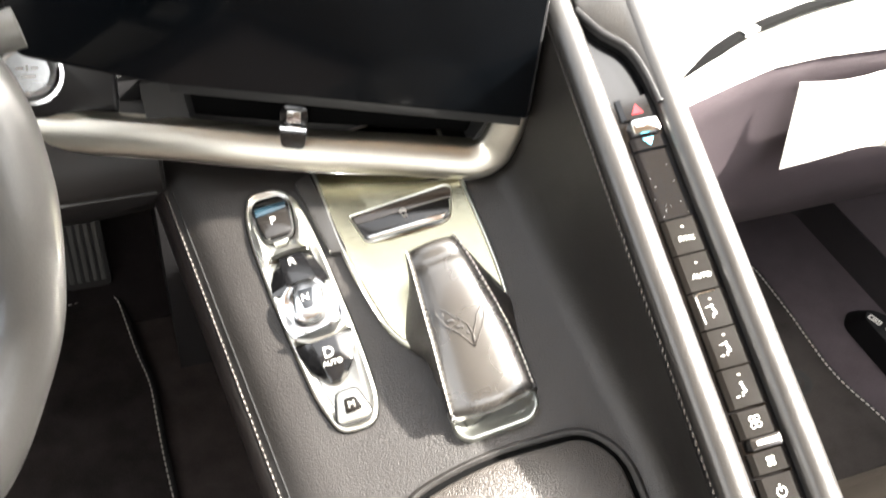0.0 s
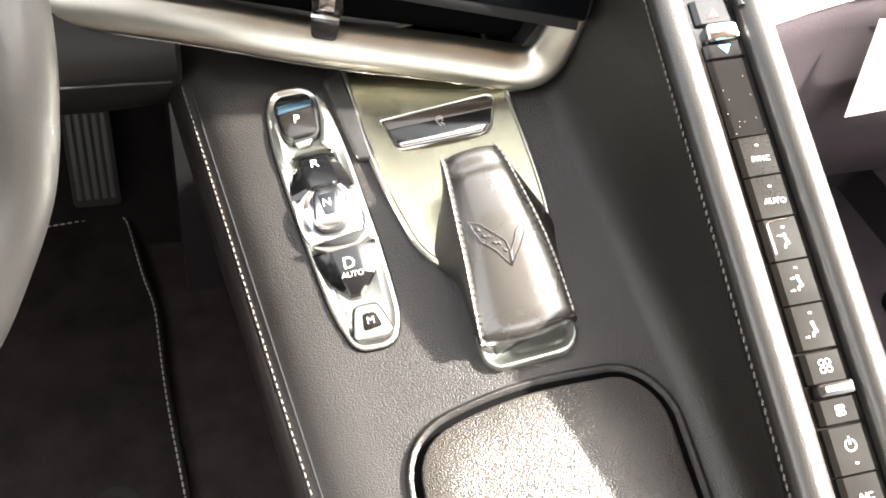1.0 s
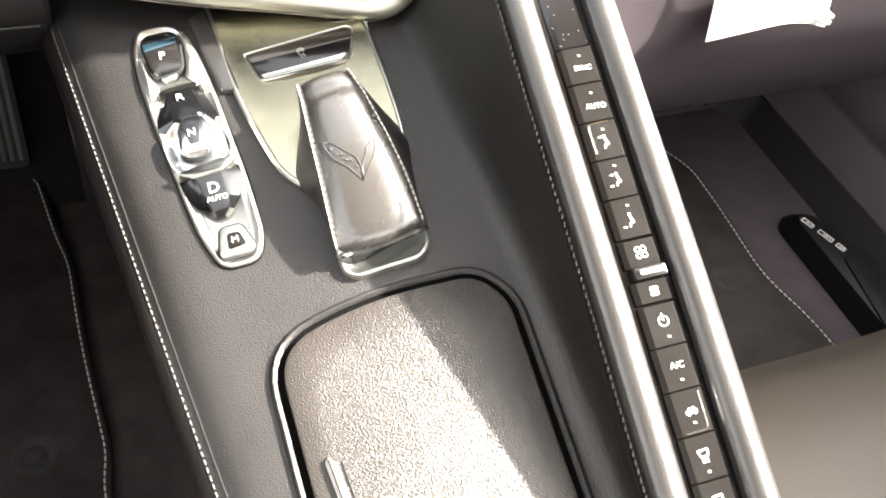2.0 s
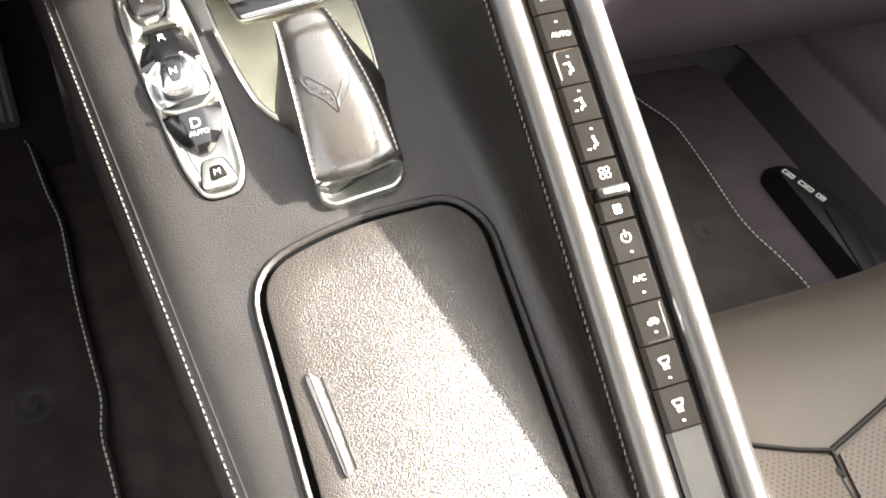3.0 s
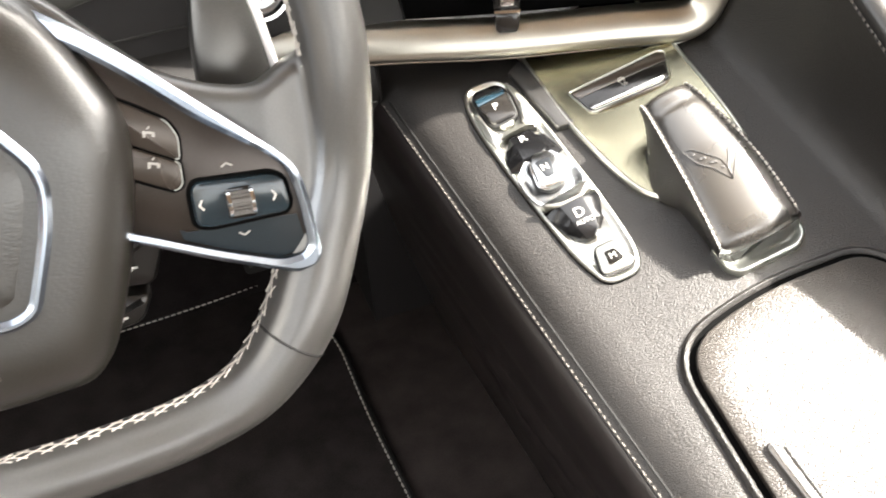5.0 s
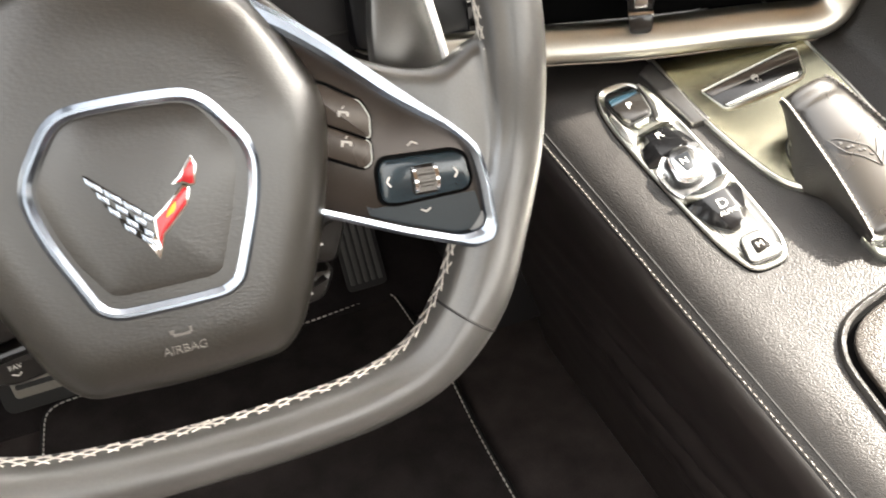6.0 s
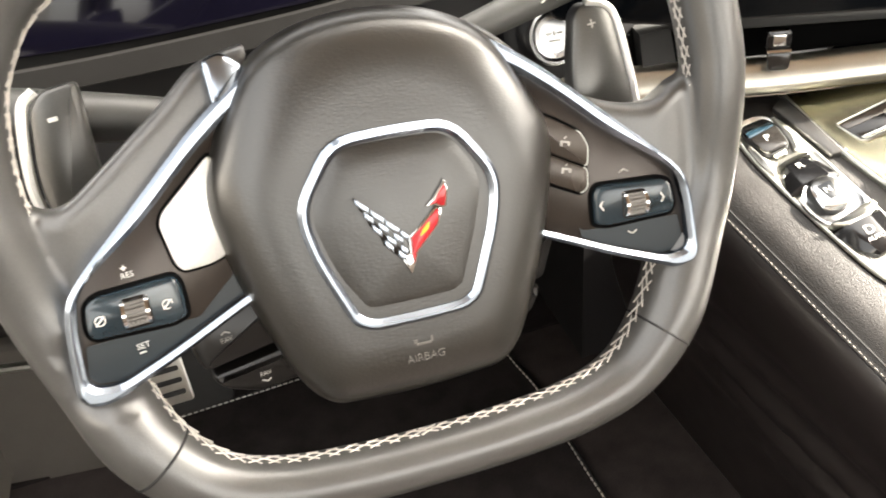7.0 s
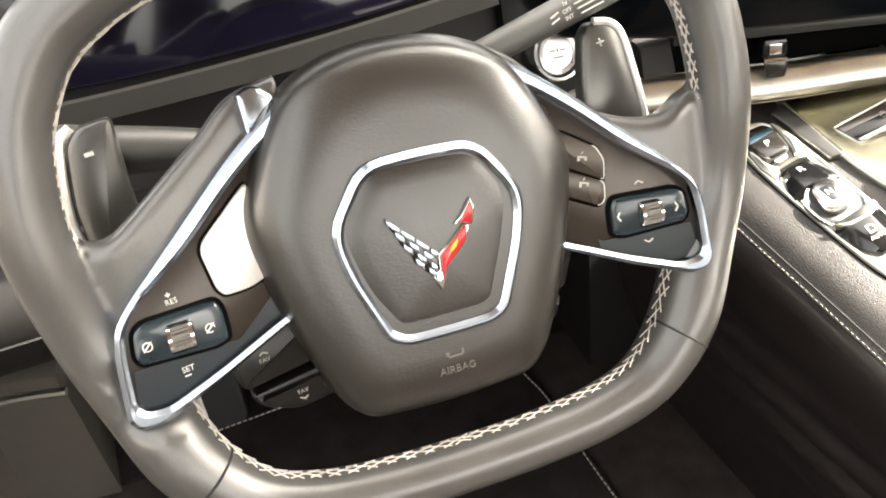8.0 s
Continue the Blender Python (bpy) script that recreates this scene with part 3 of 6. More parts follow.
# ---- passenger seat ----
def seat():
    ob = thing("car_seat", pose(0, 0, 0), "taupe leather passenger seat with perforated cushion centre", "seat")

    def surf(x, y):
        u = (x - 0.83) / 0.24
        z = 0.225 + 0.018 * max(0, abs(u) - 0.55) * 4 * abs(u) + 0.05 * (-(y + 0.05)) * 0.25
        if y > -0.14:
            f = (y + 0.14) / 0.14
            z -= 0.070 * f * f
        return z

    def sheet(xs, ys, lift, thick, mat, name, label=""):
        bm = bmesh.new()
        top = [[bm.verts.new((x, y, surf(x, y) + lift)) for x in xs] for y in ys]
        bot = [[bm.verts.new((x, y, surf(x, y) + lift - thick)) for x in xs] for y in ys]
        ny, nx = len(ys), len(xs)
        for j in range(ny - 1):
            for i in range(nx - 1):
                bm.faces.new((top[j][i], top[j][i + 1], top[j + 1][i + 1], top[j + 1][i]))
                bm.faces.new((bot[j + 1][i], bot[j + 1][i + 1], bot[j][i + 1], bot[j][i]))
        loop = [(0, i) for i in range(nx)] + [(j, nx - 1) for j in range(1, ny)] + [(ny - 1, i) for i in range(nx - 2, -1, -1)] + [(j, 0) for j in range(ny - 2, 0, -1)]
        for k in range(len(loop)):
            a, b = loop[k], loop[(k + 1) % len(loop)]
            bm.faces.new((bot[a[0]][a[1]], bot[b[0]][b[1]], top[b[0]][b[1]], top[a[0]][a[1]]))
        return part(name, bm, mat, ob, label, 60)

    span = lambda a, b, n: [a + (b - a) * i / n for i in range(n + 1)]
    sheet(span(0.585, 1.07, 16), span(-0.60, 0.0, 20), 0.0, 0.15, SEAT_SKIN, "cushion")
    bm = bmesh.new()
    rings = []
    for i in range(17):
        x = 0.585 + (1.07 - 0.585) * i / 16
        z = surf(x, 0.0)
        rings.append([(x, -0.004, z + 0.0025), (x, 0.008, z - 0.011), (x, 0.017, z - 0.025), (x, 0.023, z - 0.042), (x, 0.025, z - 0.065), (x, 0.020, z - 0.110), (x, -0.05, z - 0.110), (x, -0.05, z - 0.006)])
    loft(rings, bm)
    part("front_roll", bm, SEAT_SKIN, ob)
    for pan in ([(0.60, -0.60), (0.60, -0.137), (0.645, -0.150), (0.685, -0.162), (0.7195, -0.1740), (0.7155, -0.19), (0.709, -0.22), (0.700, -0.60)],
                [(0.708, -0.60), (0.717, -0.22), (0.7235, -0.19), (0.7275, -0.1740), (0.757, -0.165), (0.80, -0.153), (0.83, -0.146), (0.90, -0.150), (0.90, -0.60)]):
        part("insert", loft([[(x, y, surf(x, y) + h) for x, y in pan] for h in (-0.003, 0.0030)]), SEAT_PERF, ob, "perforated leather panel")
    for run in ([(0.60, -0.131), (0.645, -0.144), (0.685, -0.1565), (0.7235, -0.1692)], [(0.7235, -0.1692), (0.757, -0.1600), (0.80, -0.1480), (0.83, -0.141), (0.90, -0.145)], [(0.7235, -0.1692), (0.7195, -0.1900), (0.713, -0.22), (0.704, -0.60)]):
        pth = [(p.x, p.y, surf(p.x, p.y) + 0.0014) for p in smooth_path([(x, y, 0) for x, y in run], 6)]
        part("seam", sweep(pth, circle(0.0022, 6)), SEAM_BROWN, ob, "dark brown sewn seam")
    return ob


SEAM_BROWN = material("seam_brown", (0.0065, 0.005, 0.004), 0.7, spec=0.2, spread=0.1)
SEAT_PERF = material("perforated_leather", (0.060, 0.048, 0.037), 0.60, spec=0.3, bump=0.15, bump_scale=700, cells=True, spread=0.08)


def perforate(m):
    """Punched holes on a 4 mm grid."""
    nt = m.node_tree
    co = nt.nodes.new("ShaderNodeTexCoord")
    mp = nt.nodes.new("ShaderNodeMapping")
    mp.inputs["Scale"].default_value = (215, 215, 0)
    mp.inputs["Rotation"].default_value = (0, 0, radians(45))
    nt.links.new(co.outputs["Object"], mp.inputs["Vector"])
    vo = nt.nodes.new("ShaderNodeTexVoronoi")
    vo.inputs["Randomness"].default_value = 0.0
    vo.inputs["Scale"].default_value = 1.0
    nt.links.new(mp.outputs[0], vo.inputs["Vector"])
    mr = nt.nodes.new("ShaderNodeMapRange")
    mr.inputs["From Min"].default_value, mr.inputs["From Max"].default_value = 0.14, 0.22
    nt.links.new(vo.outputs["Distance"], mr.inputs["Value"])
    bsdf = nt.nodes["Principled BSDF"]
    old = bsdf.inputs["Base Color"].links[0].from_socket
    mx = nt.nodes.new("ShaderNodeMix")
    mx.data_type = "RGBA"
    mx.inputs[6].default_value = (0.012, 0.010, 0.009, 1)
    nt.links.new(mr.outputs[0], mx.inputs[0])
    nt.links.new(old, mx.inputs[7])
    nt.links.new(mx.outputs[2], bsdf.inputs["Base Color"])


perforate(SEAT_PERF)
seat()


# ---- centre console ----
TO_K = CONSOLE.inverted()


def strip_in_console(u, v, h=0.0):
    return TO_K @ (STRIP @ Vector((u, v, h)))


def seam_a(b):
    return -0.0795 - 0.0755 * b


def console():
    ob = thing("center_console", CONSOLE, "dark leather-covered centre console with pale stitching", "console")
    rings, sides = [], []
    for i in range(41):
        b = 0.215 - i * 0.66 / 40
        a0 = seam_a(b)
        ring = [(a0 - 0.012, b, -0.47)]
        for k in range(24):
            h = -0.26 + k * 0.009
            soft = min(1.0, (k + 1) / 5, (24 - k) / 5)
            crease = math.exp(-((h + 0.165) / 0.07) ** 2) * min(1.0, max(0.0, (0.14 - b) / 0.16))
            ring.append((a0 - 0.018 + 0.004 * (k / 23) ** 2 - soft * crease * 0.0075 * math.sin(150 * h + 26 * b + 2.0 * math.sin(7 * b)), b, h))
        ring += [(a0 - 0.011, b, -0.026), (a0 - 0.006, b, -0.012),
                (a0 - 0.0016, b, -0.0092), (a0 + 0.0002, b, -0.47)]
        sides.append(ring)
        ring = [(a0 - 0.0002, b, -0.47), (a0 - 0.0012, b, -0.0088), (a0 + 0.0004, b, -0.0080), (a0 + 0.0025, b, -0.0071), (a0 + 0.0048, b, -0.0060), (a0 + 0.0075, b, -0.0044), (a0 + 0.0110, b, -0.0026), (a0 + 0.0155, b, -0.0008), (a0 + 0.022, b, 0.0001), (a0 + 0.032, b, 0.0005)]
        flat = 0.112 + 0.075 * min(0.0, b + 0.12)
        for k in range(1, 9):
            ring.append((a0 + 0.032 + (flat - a0 - 0.032) * k / 8, b, 0.0))
        y = (CONSOLE @ Vector((0.12, b, 0.03))).y
        e = strip_in_console(-0.0355, (y + 0.0016 - 0.0024) / 0.9097, -0.003)
        e0 = Vector((flat, b, 0.0))
        top = Vector((e.x, b, e.z))
        for t in (0.12, 0.28, 0.46, 0.66, 0.84, 1.0):
            mid = Vector((flat + 0.020, b, 0.002))
            p = e0 * (1 - t) ** 2 + mid * 2 * t * (1 - t) + top * t * t
            ring.append(tuple(p))
        ring += [(top.x + 0.005, b, top.z - 0.004), (top.x + 0.045, b, top.z - 0.016), (top.x + 0.068, b, top.z - 0.030), (top.x + 0.085, b, top.z - 0.12), (top.x + 0.11, b, -0.50)]
        rings.append(ring)
    part("body", loft(rings), LEATHER, ob, sharp=60)
    part("tunnel_side", loft(sides), TUNNEL, ob, "dark creased trim on the tunnel's flank", 60)
    run = [(seam_a(b), b, -0.0080) for b in [0.152 - 0.01 * i for i in range(60)]]
    part("stitching", stitches(run, 0.0044, 0.0030, 0.0007, 0.0005), THREAD, ob, "pale grey lock stitching", kind="stuff")
    groove = [(seam_a(b) + 0.0047, b, -0.0063) for b in [0.152 - 0.01 * i for i in range(60)]]
    part("welt", sweep(groove, circle(0.0007, 6)), RUBBER, ob, "dark seam groove")
    # lid with its surround
    lid = rounded([(-0.0215, -0.100), (0.036, -0.0905), (0.094, -0.0975), (0.1072, -0.118), (0.0840, -0.40), (-0.035, -0.40)], [0.026, 0.05, 0.022, 0.02, 0.01, 0.01], 7)
    bead = inset(lid, -0.0052)
    part("lid_surround", frame_plate(bead, inset(lid, -0.001), -0.001, 0.0032, 0.0018), LEATHER, ob, "raised leather bead")
    part("lid_gap", prism(inset(lid, -0.0012), -0.001, 0.0008, 0), GAP, ob, "black shut line")
    shut = inset(lid, 0.0027)
    cover = part("lid", prism(shut, 0.0, 0.0052, 0.0018, dome=0.0006), LID_SKIN, ob, "grained taupe armrest lid")
    hand = rounded([(-0.0132, -0.1665), (-0.0102, -0.1640), (-0.0065, -0.1690), (-0.0050, -0.2170), (-0.0070, -0.2215), (-0.0104, -0.2215)], 0.0015, 4)
    part("finger_grip", prism(hand, 0.0046, 0.0080, 0.0020), GRIP_SKIN, cover, "raised moulded finger grip")
    # the grip's shadow edge, laid down as a thin black cord
    part("grip_shadow_line", sweep([(-0.0046, -0.1690, 0.0056), (-0.0034, -0.2190, 0.0056)], circle(0.0005, 6)), RUBBER, cover, "thin dark line painted for the grip's shadow")
    # leather shoulder between the selector and the plate
    sh = rounded([(-0.0095, 0.122), (0.0035, 0.128), (0.0085, 0.060), (-0.0035, 0.0635)], 0.002, 3)
    part("shoulder", prism(sh, -0.001, 0.0045, 0.002), RAIL_SKIN, ob, "pale padded leather shoulder")
    return ob


console()


# ---- brushed plate, switch and wrist rest ----
def trim_plate():
    ob = thing("console_trim_plate", CONSOLE, "brushed champagne metal plate set in the console", "trim plate")
    out = rounded([(0.0030, 0.150), (0.0028, 0.090), (0.0030, 0.060), (0.0068, 0.030), (0.0125, -0.001), (0.0205, -0.0150), (0.055, -0.030), (0.0870, -0.012), (0.0905, 0.010), (0.0925, 0.040), (0.0940, 0.084), (0.0945, 0.150)],
                  [0.002, 0.03, 0.03, 0.03, 0.012, 0.01, 0.02, 0.008, 0.03, 0.03, 0.03, 0.002], 4)
    ins = inset(out, 0.0032)
    part("rim", frame_plate(out, ins, -0.001, 0.0046, 0.0013), SATIN, ob, "polished raised rim")
    part("dish", prism(inset(out, 0.003), -0.001, 0.0042, 0, dome=-0.0034), BRUSHED, ob, "brushed metal dish")
    return ob


trim_plate()


# brown of the roof's reflection, painted on the switch's upper band
ROOF_TINT = material("roof_reflection_brown", (0.060, 0.047, 0.038), 0.18, coat=0.3, spread=0.05)


def traction_switch():
    ob = thing("traction_switch", CONSOLE, "smoked black rocker switch with chrome edge", "switch")
    o = rounded([(0.0150, 0.0855), (0.0195, 0.0640), (0.0225, 0.0615), (0.0705, 0.0580), (0.0770, 0.0605), (0.0852, 0.0815), (0.0812, 0.0850)], 0.003, 4)
    part("surround", frame_plate(o, inset(o, 0.0012), 0.0, 0.0036, 0.0006), SATIN, ob, "thin chrome frame")
    part("rocker", prism(inset(o, 0.0015), 0.0, 0.0030, 0.0006), DARK_GLOSS_KEY, ob)
    band = rounded([(0.0172, 0.0832), (0.0188, 0.0768), (0.0825, 0.0738), (0.0838, 0.0790), (0.0800, 0.0828)], 0.0015, 3)
    part("reflection_band", prism(band, 0.002, 0.0034, 0.0003), ROOF_TINT, ob, "lighter upper band painted as a brown reflection")
    lip = rounded([(0.0212, 0.0665), (0.0228, 0.0632), (0.0705, 0.0598), (0.0758, 0.0640)], 0.0014, 3)
    part("lip", prism(lip, 0.002, 0.0046, 0.0012), CHROME, ob, "chrome front lip")
    marks([(0.0492, 0.0772, 0.0016, 0.0003, 4), (0.0492, 0.0756, 0.0024, 0.0007, 4), (0.0476, 0.0743, 0.0004, 0.0006, 0), (0.0508, 0.0743, 0.0004, 0.0006, 0),
           (0.0482, 0.0722, 0.0003, 0.0009, 30), (0.0490, 0.0708, 0.0003, 0.0007, -30), (0.0500, 0.0722, 0.0003, 0.0009, 30), (0.0508, 0.0708, 0.0003, 0.0007, -30)], 0.0034, DIM_PRINT, ob, "pictogram", "pale skid pictogram")
    return ob


traction_switch()


def track(pts):
    """A smooth curve through (place along, values...), as a function of the place."""
    dense = np.array([tuple(p) for p in smooth_path([(b, x, z) for b, x, z in pts], 8)])
    dense = dense[np.argsort(dense[:, 0])]
    return lambda b: (float(np.interp(b, dense[:, 0], dense[:, 1])), float(np.interp(b, dense[:, 0], dense[:, 2])))


SEAM_L = track([(0.0345, 0.0382, 0.0255), (0.0300, 0.0376, 0.0288), (0.0207, 0.0370, 0.0285), (-0.0067, 0.0340, 0.0262), (-0.0294, 0.0317, 0.0230), (-0.0493, 0.0294, 0.0190), (-0.0670, 0.0276, 0.0135)])
SEAM_R = track([(0.0345, 0.0668, 0.0265), (0.0300, 0.0680, 0.0300), (0.0178, 0.0707, 0.0292), (-0.0018, 0.0733, 0.0270), (-0.0219, 0.0756, 0.0240), (-0.0446, 0.0768, 0.0190), (-0.0670, 0.0766, 0.0132)])
FOOT_L = track([(0.0345, 0.0400, 0.0205), (0.0207, 0.0345, 0.0125), (0.0050, 0.0262, 0.0070), (-0.0100, 0.0205, 0.0030), (-0.0170, 0.0225, 0.0010), (-0.0250, 0.0275, 0.0), (-0.0418, 0.0286, 0.0), (-0.0670, 0.0284, 0.0020)])
FOOT_R = track([(0.0345, 0.0660, 0.0205), (0.0178, 0.0775, 0.0115), (0.0040, 0.0855, 0.0055), (-0.0079, 0.0885, 0.0015), (-0.0203, 0.0858, 0.0), (-0.0446, 0.0815, 0.0), (-0.0670, 0.0785, 0.0020)])


def pad_height(x, b):
    """Crown of the pad between its two seams."""
    (xl, zl), (xr, zr) = SEAM_L(b), SEAM_R(b)
    g = min(1.0, max(0.0, (x - xl) / (xr - xl)))
    arch = 0.0062 * (0.55 + 0.45 * min(1.0, max(0.0, (0.034 - b) / 0.02)))
    ridge = 0.0011 * math.exp(-((b - 0.0285) / 0.0030) ** 2) - 0.0010 * math.exp(-((b - 0.0195) / 0.0025) ** 2)
    end = 0.0055 * max(0.0, (-0.058 - b) / 0.0105) ** 2
    return zl + (zr - zl) * g + (arch + ridge) * (1 - abs(2 * g - 1) ** 2.4) - end * (1 - abs(2 * g - 1) ** 4)


def wrist_rest():
    ob = thing("wrist_rest", CONSOLE, "domed leather wrist rest with white stitched edges", "wrist rest")
    tray = rounded([(0.0272, -0.058), (0.0270, -0.0735), (0.0325, -0.0795), (0.0700, -0.0805), (0.0775, -0.0745), (0.0798, -0.056)], [0.002, 0.007, 0.006, 0.008, 0.007, 0.002], 5)
    rings = [[(x, y, 0.0) for x, y in tray], [(x, y, 0.0030) for x, y in tray]]
    for d, h in ((0.0006, 0.0046), (0.0016, 0.0052), (0.0028, 0.0048), (0.0045, 0.0032), (0.0070, 0.0024)):
        rings.append([(x, y, h) for x, y in inset(tray, d)])
    part("tray", loft(rings), TRAY, ob, "satin silver end tray")
    boss = [[(0.0520 + r * math.cos(2 * math.pi * i / 32), 0.0030 + r * math.sin(2 * math.pi * i / 32), h) for i in range(32)] for r, h in ((0.0235, 0.0), (0.0235, 0.0130), (0.0225, 0.0142), (0.010, 0.0145))]
    part("boss", loft(boss), SATIN, ob, "round satin metal boss under the pad")
    part("boss_ring", sweep([(0.0520 + 0.0240 * math.cos(2 * math.pi * i / 36), 0.0030 + 0.0240 * math.sin(2 * math.pi * i / 36), 0.0020) for i in range(36)], circle(0.0008, 6), closed=True), RUBBER, ob, "black ring at the foot of the boss")
    n = 40
    sides, tops = [], []
    for i in range(n + 1):
        b = 0.0345 - i * (0.0345 + 0.0665) / n
        (lx, lz), (rx, rz), (fl, hl), (fr, hr) = SEAM_L(b), SEAM_R(b), FOOT_L(b), FOOT_R(b)
        ring = [(fl, b, hl)]
        for s, bulge in ((0.3, 0.0008), (0.6, 0.0014), (0.85, 0.0010)):
            ring.append((fl + (lx - fl) * s - bulge, b, hl + (lz - hl) * s))
        ring += [(lx, b, lz - 0.0006), (lx + 0.004, b, lz - 0.002), (rx - 0.004, b, rz - 0.002), (rx, b, rz - 0.0006)]
        for s, bulge in ((0.85, 0.0010), (0.6, 0.0014), (0.3, 0.0008)):
            ring.append((fr + (rx - fr) * s + bulge, b, hr + (rz - hr) * s))
        ring += [(fr, b, hr)]
        sides.append(ring)
        low = 0.006 if 0 < i < n else 0.008
        top = [(lx + 0.0015, b, lz - low), (lx, b, lz - 0.0008)]
        for j in range(17):
            g = j / 16
            x = lx + (rx - lx) * g
            bow = -0.0042 * (1 - (2 * g - 1) ** 2) * max(0.0, (i - n + 4) / 4) ** 2
            top.append((x, b + bow, pad_height(x, b) - (0.004 if i in (0, n) else 0.0)))
        top += [(rx, b, rz - 0.0008), (rx - 0.0015, b, rz - low)]
        tops.append(top)
    part("side", loft(sides), LEATHER, ob, "dark leather sides", 60)
    part("pad", loft(tops), PAD_SKIN, ob, "smooth grey-brown leather pad", 70)
    for seam in (SEAM_L, SEAM_R):
        run = [(seam(b)[0], b, seam(b)[1] + 0.0008) for b in [0.0320 - 0.002 * i for i in range(50)]]
        part("stitching", stitches(run, 0.0036, 0.0029, 0.0010, 0.0008), LACING, ob, "coarse white stitching", kind="stuff")
        groove = [(x, b, z - 0.0010) for x, b, z in run]
        part("welt", sweep(groove, circle(0.0009, 6)), LEATHER, ob, "sewn leather welt")

    # pressed wing mark
    lift = lambda x, b: Vector((x, b, pad_height(x, b) + 0.0001))
    outline = ([(0.0395, -0.0085), (0.0440, -0.0115), (0.0490, -0.0180), (0.0538, -0.0240), (0.0544, -0.0300), (0.0529, -0.0372), (0.0480, -0.0278), (0.0422, -0.0205), (0.0402, -0.0140)],
               [(0.0548, -0.0300), (0.0593, -0.0232), (0.0604, -0.0205), (0.0668, -0.0140), (0.0650, -0.0215), (0.0615, -0.0270), (0.0535, -0.0370)])
    for q in outline:
        run = []
        for p0, p1 in zip(q, q[1:] + q[:1]):
            run += [lift(*p0), lift((p0[0] + p1[0]) / 2, (p0[1] + p1[1]) / 2)]
        part("pressed_mark", sweep(run, circle(0.00042, 6), closed=True), PAD_SKIN, ob, "embossed wing-shaped outline")
    bm = bmesh.new()
    for i in range(6):
        c = lift(0.0428 + 0.0019 * i, -0.0140 - 0.0025 * i - (0.0020 if i % 2 else 0))
        prism([(c.x - 0.0010, c.y), (c.x + 0.0004, c.y - 0.0014), (c.x + 0.0010, c.y), (c.x - 0.0004, c.y + 0.0014)], c.z - 0.0006, c.z + 0.0003, 0.0002, bm)
    part("pressed_check", bm, PAD_SKIN, ob, "small embossed checks", kind="stuff")
    return ob


PAD_SKIN = material("pad_leather", (0.034, 0.031, 0.028), 0.27, spec=1.0, coat=0.3, bump=0.03, bump_scale=1200, cells=True, spread=0.08)
TRAY = material("tray_silver", (0.74, 0.76, 0.70), 0.30, metal=1.0, spread=0.04, rough_spread=0.05)
wrist_rest()


